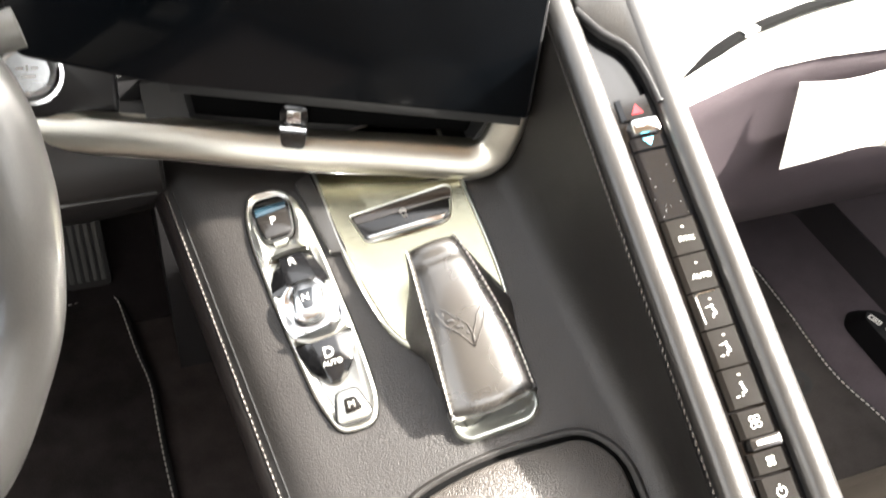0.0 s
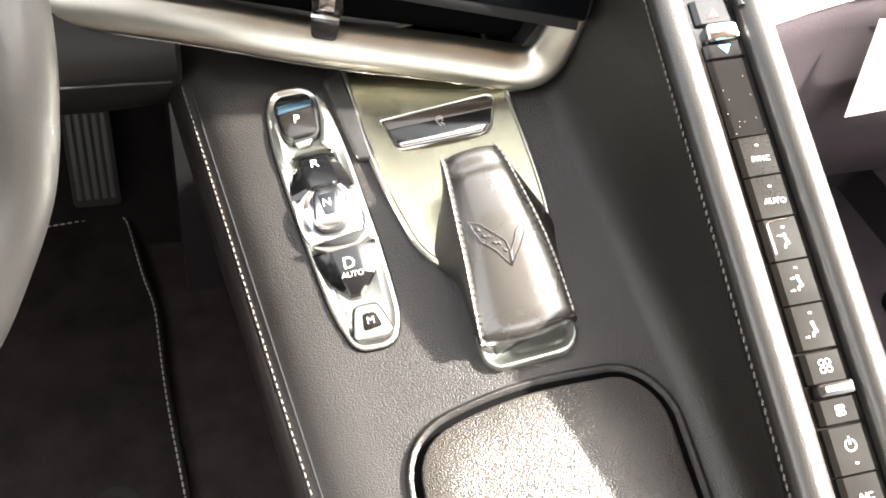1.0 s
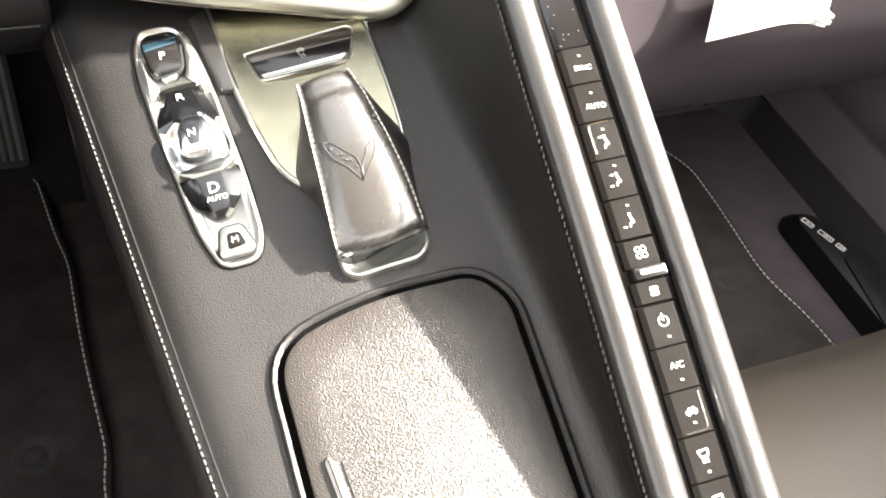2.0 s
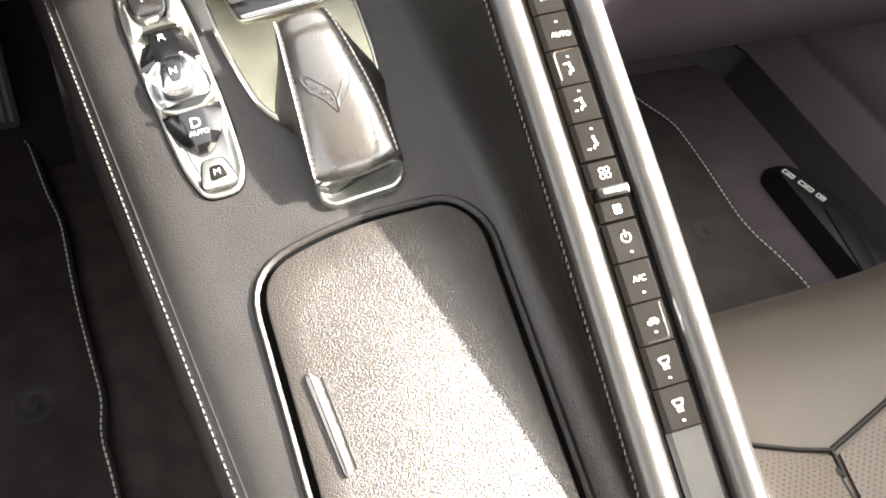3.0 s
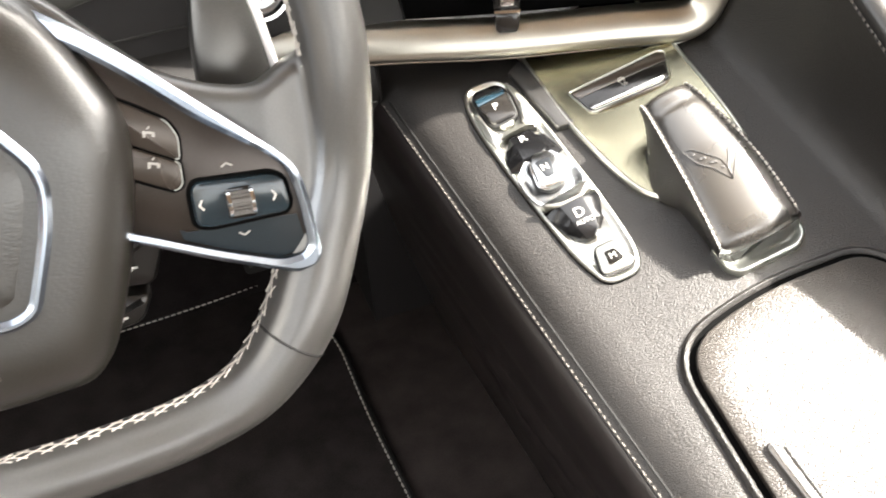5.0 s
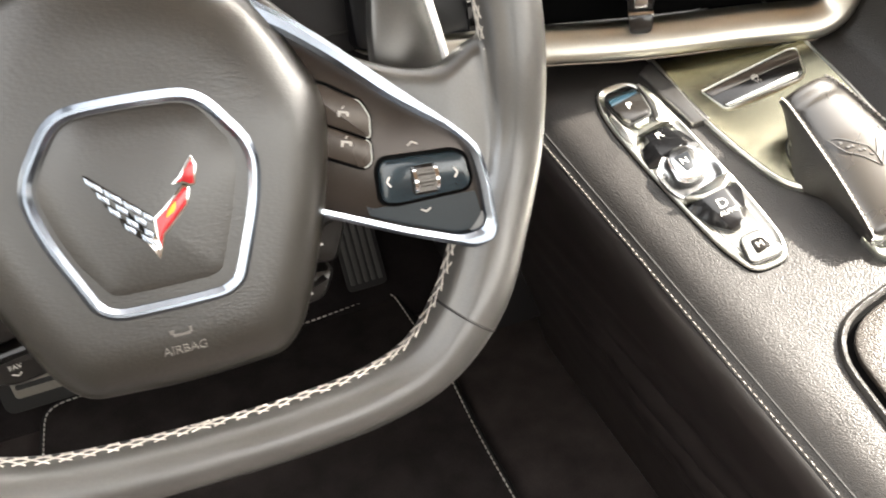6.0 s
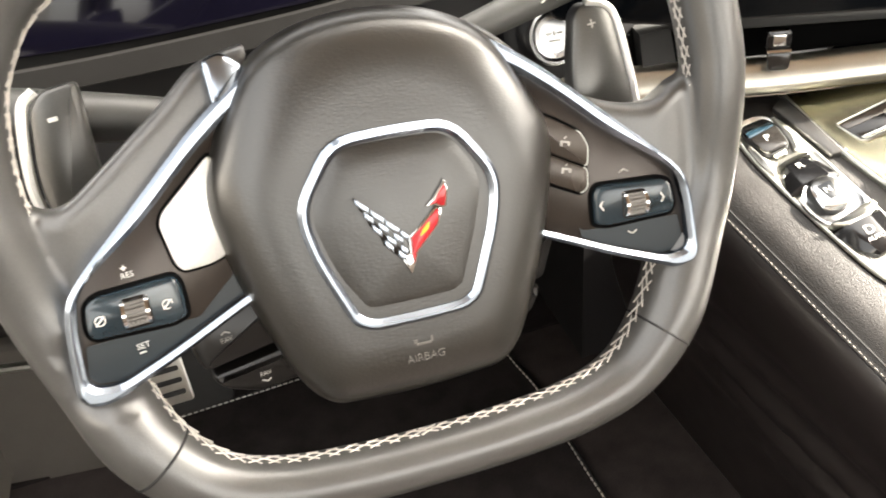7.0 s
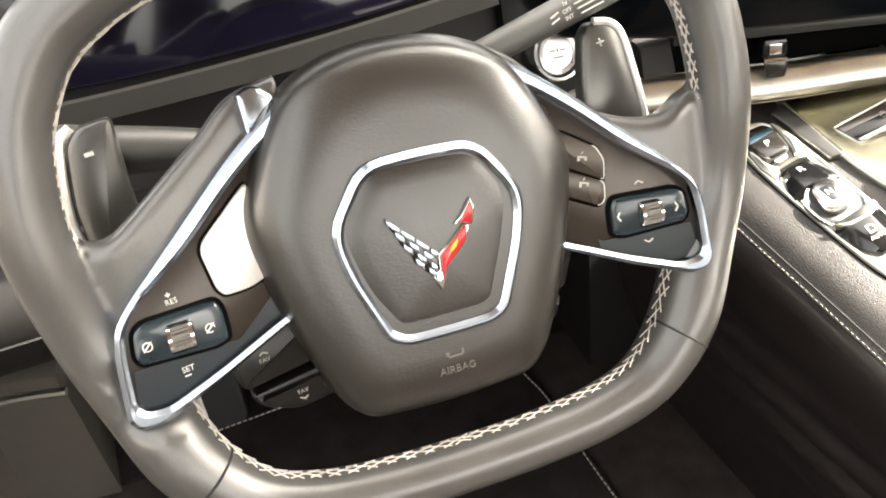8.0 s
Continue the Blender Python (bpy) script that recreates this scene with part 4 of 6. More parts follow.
# ---- gear selector ----
def gear_selector():
    ob = thing("gear_selector", CONSOLE, "silver push-button gear selector with black and chrome keys", "gear selector")
    out = rounded([(-0.0462, 0.112), (-0.0405, 0.1262), (-0.0175, 0.1238), (-0.0100, 0.104), (-0.0068, 0.072), (-0.0058, 0.040), (-0.0044, 0.010), (-0.0046, -0.014), (-0.0055, -0.036), (-0.0118, -0.0500), (-0.0325, -0.0488), (-0.0398, -0.026), (-0.0434, 0.0103), (-0.0466, 0.0523), (-0.0480, 0.0900)],
                  [0.010, 0.009, 0.010, 0.02, 0.03, 0.03, 0.03, 0.02, 0.010, 0.008, 0.008, 0.02, 0.03, 0.03, 0.03], 5)
    gap = inset(out, -0.0005)
    part("shut_line", prism(gap, -0.001, 0.0011, 0), GAP, ob, "black gap round the bezel")
    rings = [[(x, y, -0.001) for x, y in out], [(x, y, 0.0012) for x, y in out]]
    for d, h in ((0.0005, 0.0022), (0.0013, 0.0029), (0.0021, 0.0030), (0.0031, 0.0023), (0.0045, 0.0014), (0.0062, 0.0011)):
        rings.append([(x, y, h) for x, y in inset(out, d)])
    part("bezel", loft(rings), BEZEL, ob, "satin silver bezel")

    # P key, sunk between two polished cheeks
    p = rounded([(-0.0400, 0.1115), (-0.0366, 0.1168), (-0.0208, 0.1155), (-0.0175, 0.1075), (-0.0200, 0.0880), (-0.0232, 0.0850), (-0.0362, 0.0850), (-0.0390, 0.0900)], 0.0035, 3)
    part("key_gap", prism(inset(p, -0.0010), 0.001, 0.0050, 0.0004), RUBBER, ob, "black key gap")
    k = part("park_key", prism(p, 0.002, 0.0064, 0.0012), GLOSS, ob, "gloss black park key")
    cut = rounded([(-0.0394, 0.1032), (-0.0192, 0.1042), (-0.0207, 0.0890), (-0.0236, 0.0862), (-0.0358, 0.0862), (-0.0382, 0.0905)], 0.002, 3)
    part("key_face", prism(cut, 0.005, 0.0070, 0.0006), DARK_GLOSS_KEY, k, "smoked face")
    # reflected sky painted as a blue-grey band across the key
    part("reflection_band", prism(rounded([(-0.0390, 0.1100), (-0.0188, 0.1098), (-0.0194, 0.1048), (-0.0396, 0.1038)], 0.001, 2), 0.005, 0.0068, 0.0003), SKY_TINT, k, "blue-grey band painted as a sky reflection")
    letters("P", 0.0078, PRINT, k, (-0.0298, 0.0975, 0.0072), -4)
    right_cheek = rounded([(-0.0158, 0.1160), (-0.0118, 0.1100), (-0.0092, 0.0920), (-0.0100, 0.0740), (-0.0150, 0.0735), (-0.0212, 0.0795), (-0.0186, 0.0870), (-0.0163, 0.1040)], 0.003, 3)
    left_cheek = rounded([(-0.0412, 0.1020), (-0.0452, 0.0985), (-0.0462, 0.0820), (-0.0436, 0.0670), (-0.0390, 0.0720), (-0.0372, 0.0800), (-0.0402, 0.0870)], 0.003, 3)
    for q in (right_cheek, left_cheek):
        part("cheek", prism(q, 0.001, 0.0050, 0.0022, dome=0.0014), BEZEL, ob, "satin cheek beside the park key")
    part("tongue", prism(rounded([(-0.0345, 0.0842), (-0.0238, 0.0838), (-0.0260, 0.0800), (-0.0325, 0.0800)], 0.001, 3), 0.002, 0.0052, 0.0010), SATIN, ob, "small satin tongue")
    part("saddle", prism(rounded([(-0.0400, 0.0700), (-0.0350, 0.0775), (-0.0210, 0.0775), (-0.0135, 0.0700), (-0.0198, 0.0728), (-0.0337, 0.0728)], 0.002, 3), 0.001, 0.0060, 0.0014), BEZEL, ob, "satin saddle")

    # raised island: faceted across, its height falling to both ends
    left_edge = lambda b: float(np.interp(b, (-0.0184, -0.0112, 0.0011, 0.0140, 0.0267, 0.0466, 0.0564, 0.0626, 0.0712), (-0.0280, -0.0354, -0.0406, -0.0420, -0.0444, -0.0449, -0.0434, -0.0413, -0.0337)))
    right_edge = lambda b: float(np.interp(b, (-0.0184, -0.0119, 0.0029, 0.0112, 0.0292, 0.0400, 0.0526, 0.0641, 0.0712), (-0.0220, -0.0138, -0.0064, -0.0064, -0.0066, -0.0078, -0.0097, -0.0126, -0.0198)))

    def island(rows):
        """rows: (place along, height of the flat, its two edges)."""
        rings = []
        for b, h, c0, c1 in rows:
            l, r = left_edge(b), right_edge(b)
            rings.append([(l, b, 0.0008), (l + 0.0003, b, 0.0034), (c0 - 0.0006, b, h - 0.0003), (c0 + 0.0006, b, h), (c1 - 0.0006, b, h), (c1 + 0.0006, b, h - 0.0003), (r - 0.0003, b, 0.0034), (r, b, 0.0008)])
        return loft(rings)

    reverse = [(0.0712, 0.0040, -0.0325, -0.0210), (0.0700, 0.0062, -0.0333, -0.0200), (0.0640, 0.0072, -0.0338, -0.0190), (0.0560, 0.0078, -0.0340, -0.0178), (0.0500, 0.0078, -0.0342, -0.0168), (0.0470, 0.0030, -0.0342, -0.0160)]
    rk = part("reverse_key", island(reverse), GLOSS, ob, "gloss black reverse key", 15)
    letters("R", 0.0074, PRINT, rk, (-0.0270, 0.0645, 0.0076), -4, wide=1.15).matrix_basis @= pose(0, 0, 0, -8, 0, 0)
    drive = [(0.0110, 0.0050, -0.0325, -0.0165), (0.0085, 0.0084, -0.0320, -0.0168), (0.0050, 0.0085, -0.0313, -0.0174), (-0.0080, 0.0072, -0.0295, -0.0178), (-0.0150, 0.0064, -0.0282, -0.0192), (-0.0180, 0.0050, -0.0274, -0.0226), (-0.0184, 0.0030, -0.0270, -0.0230)]
    dk = part("drive_key", island(drive), GLOSS, ob, "gloss black drive key with three facets", 15)
    letters("D", 0.0092, PRINT, dk, (-0.0238, -0.0015, 0.0081), -4).matrix_basis @= pose(0, 0, 0, 6, 0, 0)
    letters("AUTO", 0.0042, PRINT, dk, (-0.0234, -0.0080, 0.0075), -4).matrix_basis @= pose(0, 0, 0, 6, 0, 0)

    # N: bright bowl with the key standing in it
    collar = rounded([(-0.0443, 0.0400), (-0.0345, 0.0495), (-0.0276, 0.0535), (-0.0167, 0.0508), (-0.0105, 0.0400), (-0.0072, 0.0300), (-0.0078, 0.0190), (-0.0177, 0.0088), (-0.0304, 0.0092), (-0.0415, 0.0160), (-0.0442, 0.0270)],
                     [0.004, 0.004, 0.005, 0.004, 0.005, 0.005, 0.004, 0.006, 0.006, 0.005, 0.005], 4)
    mid = Vector((-0.0262, 0.0330))
    rings = []
    for s, h in ((1.0, 0.002), (1.0, 0.0052), (0.975, 0.0060), (0.93, 0.0059), (0.86, 0.0051), (0.76, 0.0039), (0.64, 0.0031), (0.48, 0.0028), (0.25, 0.0027), (0.06, 0.0027)):
        ring = []
        for x, y in collar:
            a, b = mid.x + (x - mid.x) * s, mid.y + (y - mid.y) * s
            dip = 0.0020 * math.exp(-((b - 0.0160) / 0.0052) ** 2 - ((a + 0.0255) / 0.0125) ** 2) if s < 1 else 0.0
            ring.append((a, b, h - dip))
        rings.append(ring)
    part("neutral_collar", loft(rings), COLLAR, ob, "mirror-bright hollowed collar", 50)
    n_out = rounded([(-0.0335, 0.0440), (-0.0285, 0.0498), (-0.0185, 0.0482), (-0.0156, 0.0415), (-0.0178, 0.0262), (-0.0226, 0.0222), (-0.0309, 0.0222), (-0.0360, 0.0270)], 0.003, 3)
    part("key_gap", prism(inset(n_out, -0.0005), 0.003, 0.0058, 0.0002), RUBBER, ob, "fine dark key gap")
    nk = part("neutral_key", prism(n_out, 0.003, 0.0096, 0.0018), COLLAR, ob, "bright neutral key")
    part("key_face", prism(rounded([(-0.0302, 0.0428), (-0.0202, 0.0424), (-0.0230, 0.0292), (-0.0290, 0.0292)], 0.0015, 3), 0.0085, 0.0101, 0.0004), GREY_FACE, nk, "grey satin face")
    letters("N", 0.0066, PRINT, nk, (-0.0262, 0.0363, 0.0105), -4)
    bridge = rounded([(-0.0400, 0.0150), (-0.0304, 0.0108), (-0.0177, 0.0104), (-0.0078, 0.0176), (-0.0076, 0.0122), (-0.0168, 0.0072), (-0.0320, 0.0072), (-0.0400, 0.0122)], 0.0012, 3)
    part("bridge", prism(bridge, 0.003, 0.0090, 0.0014), SATIN, ob, "satin ledge over the drive key")

    # M
    m_out = rounded([(-0.0282, -0.0245), (-0.0155, -0.0252), (-0.0106, -0.0422), (-0.0150, -0.0456), (-0.0306, -0.0442), (-0.0324, -0.0412)], 0.0035, 3)
    part("key_gap", prism(inset(m_out, -0.0003), 0.001, 0.0039, 0), RUBBER, ob, "black key gap")
    mk = part("manual_key", prism(inset(m_out, 0.0006), 0.001, 0.0052, 0.0012), BEZEL, ob, "satin silver manual key")
    part("key_face", prism(rounded([(-0.0248, -0.0302), (-0.0178, -0.0306), (-0.0156, -0.0394), (-0.0262, -0.0400)], 0.002, 3), 0.004, 0.0056, 0.0004), KEY_FACE, mk, "taupe satin face")
    letters("M", 0.0056, DIM_PRINT, mk, (-0.0212, -0.0352, 0.0058), -4)
    return ob


BEZEL = material("bezel_silver", (0.80, 0.79, 0.73), 0.34, metal=1.0, spread=0.04, rough_spread=0.05)
COLLAR = material("collar_chrome", (0.88, 0.89, 0.90), 0.20, metal=1.0, spread=0.02, rough_spread=0.03)
GREY_FACE = material("grey_key_face", (0.016, 0.018, 0.021), 0.28, coat=0.3, spread=0.05)
SKY_TINT = material("sky_reflection_blue", (0.012, 0.028, 0.040), 0.15, coat=0.5, spread=0.05)
gear_selector()


# ---- climate strip on the ridge ----
def climate_strip():
    ob = thing("climate_control_strip", STRIP, "long strip of climate keys between two leather rails", "control panel")

    def rail(u0, u1, name, top):
        w = u1 - u0
        prof = [(0, -0.012), (0, top * 0.35), (w * 0.10, top * 0.68), (w * 0.28, top * 0.92), (w * 0.5, top), (w * 0.72, top * 0.92), (w * 0.90, top * 0.68), (w, top * 0.35), (w, -0.012)]
        rings = []
        for i in range(45):
            v = 0.20 - i * 0.55 / 44
            rings.append([(u0 + x - 0.02 * max(0, -0.10 - v) * 0.5, v, h) for x, h in prof])
        part(name, loft(rings), RAIL_SKIN, ob, "rounded leather rail", 60)

    rail(-0.0315, -0.0155, "rail", 0.0065)
    rail(0.0120, 0.0275, "rail", 0.0065)
    run = [(-0.0335 - 0.01 * max(0, -0.10 - v), v, -0.0010) for v in [0.185 - 0.012 * i for i in range(42)]]
    part("stitching", stitches(run, 0.0040, 0.0031, 0.0008, 0.0007, slant=0.25), THREAD, ob, "pale grey lock stitching", kind="stuff")
    rings = []
    for i in range(12):
        v = 0.185 - i * 0.05
        d = 0.01 * max(0, -0.10 - v)
        rings.append([(u - d, v, h) for u, h in ((-0.0158, -0.012), (-0.0158, -0.0025), (0.0122, -0.0025), (0.0122, -0.012))])
    part("channel", loft(rings), GLOSS, ob, "gloss black channel")
    # arched hood over the front end of the channel
    arch = smooth_path([(-0.0158, 0.172, 0.004), (-0.006, 0.155, 0.004), (0.005, 0.143, 0.004), (0.010, 0.128, 0.003), (0.0122, 0.105, 0.002)], 6)
    bm = bmesh.new()
    rings = [[(p.x, p.y, -0.003) for p in arch] + [(0.0135, 0.19, -0.003), (-0.0158, 0.19, -0.003)],
             [(p.x, p.y, 0.0048) for p in arch] + [(0.0135, 0.19, 0.006), (-0.0158, 0.19, 0.006)],
             [(p.x + 0.001, p.y + 0.001, 0.0062) for p in arch] + [(0.0135, 0.19, 0.0066), (-0.0158, 0.19, 0.0066)]]
    loft(rings, bm)
    part("hood", bm, RAIL_SKIN, ob, "leather hood over the strip's end", 60)
    part("hood_edge", sweep([(p.x, p.y, 0.004) for p in arch], circle(0.0022, 8)), SOFT_DARK, ob, "dark rolled edge")

    def key(name, v1, v0, mat, label="", h=0.0, u0=-0.0108, u1=0.0098):
        d = 0.01 * max(0, -0.10 - v0)
        g = 0.00022
        rings = []
        for v, drop in ((v0 + g, 0.0006), (v0 + g + 0.0003, 0.0), (v1 - g - 0.0003, 0.0), (v1 - g, 0.0006)):
            rings.append([(u0 - d, v, -0.004), (u0 - d, v, h - 0.0012 - drop), (u0 - d + 0.0006, v, h - 0.0009 - drop), (u0 - d + 0.0026, v, h - drop), (u1 - d - 0.0026, v, h - drop), (u1 - d - 0.0006, v, h - 0.0009 - drop), (u1 - d, v, h - 0.0012 - drop), (u1 - d, v, -0.004)])
        return part(name, loft(rings), mat, ob, label, 10)

    def dot(k, x, y, z=0.0):
        marks([(x, y, 0.0007, 0.0004, -12)], z, DIM_PRINT, k, "indicator")

    k = key("temperature_key", 0.1135, 0.0995, GLOSS, "gloss black key with a red arrow")
    bm = bmesh.new()
    prism([(-0.0045, 0.1025), (0.0025, 0.1025), (-0.0005, 0.1085)], -0.0002, 0.0003, 0, bm)
    part("arrow", bm, RED, k, "red arrow")
    part("thumb_bar", prism(rounded([(-0.0080, 0.0895), (0.0085, 0.0895), (0.0085, 0.0985), (-0.0080, 0.0985)], 0.002, 3), -0.003, 0.0030, 0.0018), CHROME, ob, "bright thumb bar")
    k = key("temperature_key", 0.0885, 0.0805, GLOSS, "gloss black key with a blue arrow")
    bm = bmesh.new()
    prism([(-0.0035, 0.0872), (0.0030, 0.0872), (0.0, 0.0825)], -0.0002, 0.0003, 0, bm)
    part("arrow", bm, BLUE, k, "pale blue arrow")
    key("display_panel", 0.0800, 0.0385, GLOSS, "blank dark panel", -0.0006)
    k = key("sync_key", 0.0385, 0.0180, KEY_FACE)
    letters("SYNC", 0.0037, PRINT, k, (0.0, 0.0265, 0.0002), -3)
    dot(k, 0.0, 0.0335)
    k = key("auto_key", 0.0180, -0.0030, KEY_FACE)
    letters("AUTO", 0.0039, PRINT, k, (0.0005, 0.0050, 0.0002), -3)
    dot(k, 0.0, 0.0125)

    def disc(x, y, r, z, bm, n=10):
        prism([(x + r * math.cos(2 * math.pi * a / n), y + r * math.sin(2 * math.pi * a / n)) for a in range(n)], z - 0.0003, z + 0.0002, 0, bm)

    def stroke(x0, y0, x1, y1, w, z, bm):
        a, b = Vector((x0, y0)), Vector((x1, y1))
        t = (b - a).normalized() * w
        nrm = Vector((-t.y, t.x))
        prism([tuple(a - t + nrm), tuple(a - t - nrm), tuple(b + t - nrm), tuple(b + t + nrm)], z - 0.0003, z + 0.0002, 0, bm)

    def vent_sign(k, y, arrows, z=0.0):
        """Seated figure with air arrows to head, chest or feet."""
        bm = bmesh.new()
        disc(-0.0004, y + 0.0026, 0.0008, z, bm)
        stroke(-0.0002, y + 0.0010, 0.0006, y - 0.0014, 0.00055, z, bm)
        stroke(0.0006, y - 0.0016, -0.0010, y - 0.0019, 0.00042, z, bm)
        stroke(-0.0012, y - 0.0020, -0.0015, y - 0.0033, 0.00035, z, bm)
        for ax, ay in arrows:
            stroke(ax - 0.0012, ay, ax, ay, 0.0002, z, bm)
            prism([(ax, y0) for y0 in (ay - 0.0006, ay + 0.0006)] + [(ax + 0.0008, ay)], z - 0.0003, z + 0.0002, 0, bm)
        part("pictogram", bm, PRINT, k, "white air-flow pictogram")

    k = key("airflow_key", -0.0030, -0.0237, KEY_FACE, "air-flow key with a bright raised corner")
    bm = sweep([(p.x, p.y, 0.0001) for p in smooth_path([(-0.0066, -0.0200, 0), (-0.0068, -0.0080, 0), (-0.0066, -0.0052, 0), (-0.0048, -0.0042, 0), (0.0040, -0.0040, 0)], 4)], circle(0.0005, 6))
    part("bright_edge", bm, CHROME, k, "bright raised edge")
    vent_sign(k, -0.0142, ((-0.0024, -0.0116),))
    dot(k, 0.0, -0.0078)
    k = key("airflow_key", -0.0237, -0.0445, KEY_FACE)
    vent_sign(k, -0.0345, ((-0.0026, -0.0322), (-0.0040, -0.0378)))
    dot(k, 0.0, -0.0275)
    k = key("airflow_key", -0.0445, -0.0655, KEY_FACE)
    vent_sign(k, -0.0560, ((-0.0040, -0.0594),))
    dot(k, 0.0, -0.0488)
    k = key("fan_key", -0.0662, -0.0805, KEY_FACE)
    bm = bmesh.new()
    for sx, sy in ((-1, -1), (1, -1), (1, 1), (-1, 1)):
        ring_mark(sx * 0.0015 - 0.0006, -0.0730 + sy * 0.0016, 0.0015, 0.0004, 0.0, bm)
    part("pictogram", bm, PRINT, k, "white fan pictogram")
    part("thumb_bar", prism(rounded([(-0.0085, -0.0865), (0.0088, -0.0865), (0.0088, -0.0805), (-0.0085, -0.0805)], 0.0015, 3), -0.003, 0.0028, 0.0014), DARK_GLOSS_KEY, ob, "raised thumb bar")
    marks([(0.0010, -0.0832, 0.0062, 0.0011, 0)], 0.0028, PRINT, ob, "bar_light", "white printed bar")
    k = key("fan_key", -0.0870, -0.0985, KEY_FACE)
    bm = bmesh.new()
    for sx, sy in ((-1, -1), (1, -1), (1, 1), (-1, 1)):
        ring_mark(sx * 0.0011 - 0.0002, -0.0928 + sy * 0.0012, 0.0011, 0.0004, 0.0, bm)
    part("pictogram", bm, PRINT, k, "white fan pictogram")
    k = key("power_key", -0.0992, -0.1200, KEY_FACE)
    bm = ring_mark(-0.0005, -0.1078, 0.0027, 0.0005, 0.0, bmesh.new(), 120, 420, 18)
    part("pictogram", bm, PRINT, k, "white power sign")
    marks([(-0.0005, -0.1058, 0.0003, 0.0017, 0)], 0.0, PRINT, k, "pictogram")
    dot(k, 0.0, -0.1155)
    k = key("air_conditioning_key", -0.1200, -0.1412, KEY_FACE)
    letters("A/C", 0.0043, PRINT, k, (-0.0008, -0.1295, 0.0002), -2)
    dot(k, -0.0005, -0.1365)
    k = key("recirculation_key", -0.1412, -0.1625, KEY_FACE, "recirculation key with a bright raised corner")
    bm = sweep([(p.x, p.y, 0.0001) for p in smooth_path([(0.0052, -0.1430, 0), (0.0050, -0.1570, 0), (0.0046, -0.1602, 0), (0.0024, -0.1612, 0), (-0.0070, -0.1612, 0)], 4)], circle(0.0005, 6))
    part("bright_edge", bm, CHROME, k, "bright raised edge")
    marks([(-0.0010, -0.1518, 0.0029, 0.0008, 4), (-0.0008, -0.1506, 0.0016, 0.0007, 4), (-0.0026, -0.1528, 0.0005, 0.0005, 0), (0.0007, -0.1526, 0.0005, 0.0005, 0), (-0.001, -0.1568, 0.0007, 0.0004, -12)], 0.0, PRINT, k, "pictogram", "white car pictogram")
    for v1, v0 in ((-0.1625, -0.1835), (-0.1835, -0.2045)):
        k = key("defrost_key", v1, v0, KEY_FACE)
        c = (v1 + v0) / 2
        marks([(-0.0018, c + 0.0034, 0.0026, 0.0003, 3), (-0.0040, c + 0.0018, 0.0003, 0.0014, 22), (0.0004, c + 0.0018, 0.0003, 0.0014, -16), (-0.0018, c + 0.0004, 0.0018, 0.0003, 3), (-0.0030, c - 0.0014, 0.0003, 0.0010, 8), (-0.0018, c - 0.0014, 0.0003, 0.0010, -8), (-0.0006, c - 0.0014, 0.0003, 0.0010, 8), (-0.0016, c - 0.0066, 0.0007, 0.0004, -12)], 0.0, PRINT, k, "pictogram", "white window-heating pictogram")
    rng = random.Random(4)
    bm = bmesh.new()
    for i in range(11):
        x, y, a, w = rng.uniform(-0.009, 0.008), rng.uniform(0.040, 0.079), rng.uniform(0, 3.14), rng.choice((0.00015, 0.0002, 0.0002, 0.0006))
        c, sn = math.cos(a), math.sin(a)
        q = [(x + c * px - sn * py, y + sn * px + c * py) for px, py in ((-w, -0.00013), (w, -0.00013), (w, 0.00013), (-w, 0.00013))]
        prism(q, -0.0007, -0.0005, 0, bm)
    part("dust", bm, DIM_PRINT, ob, "specks of pale dust on the panel", kind="stuff")
    key("display_panel", -0.2045, -0.2480, CLEAR_PANEL, "blank glossy panel", -0.0004)
    key("display_panel", -0.2480, -0.2900, GLOSS, "blank dark panel", -0.0004)
    return ob


climate_strip()


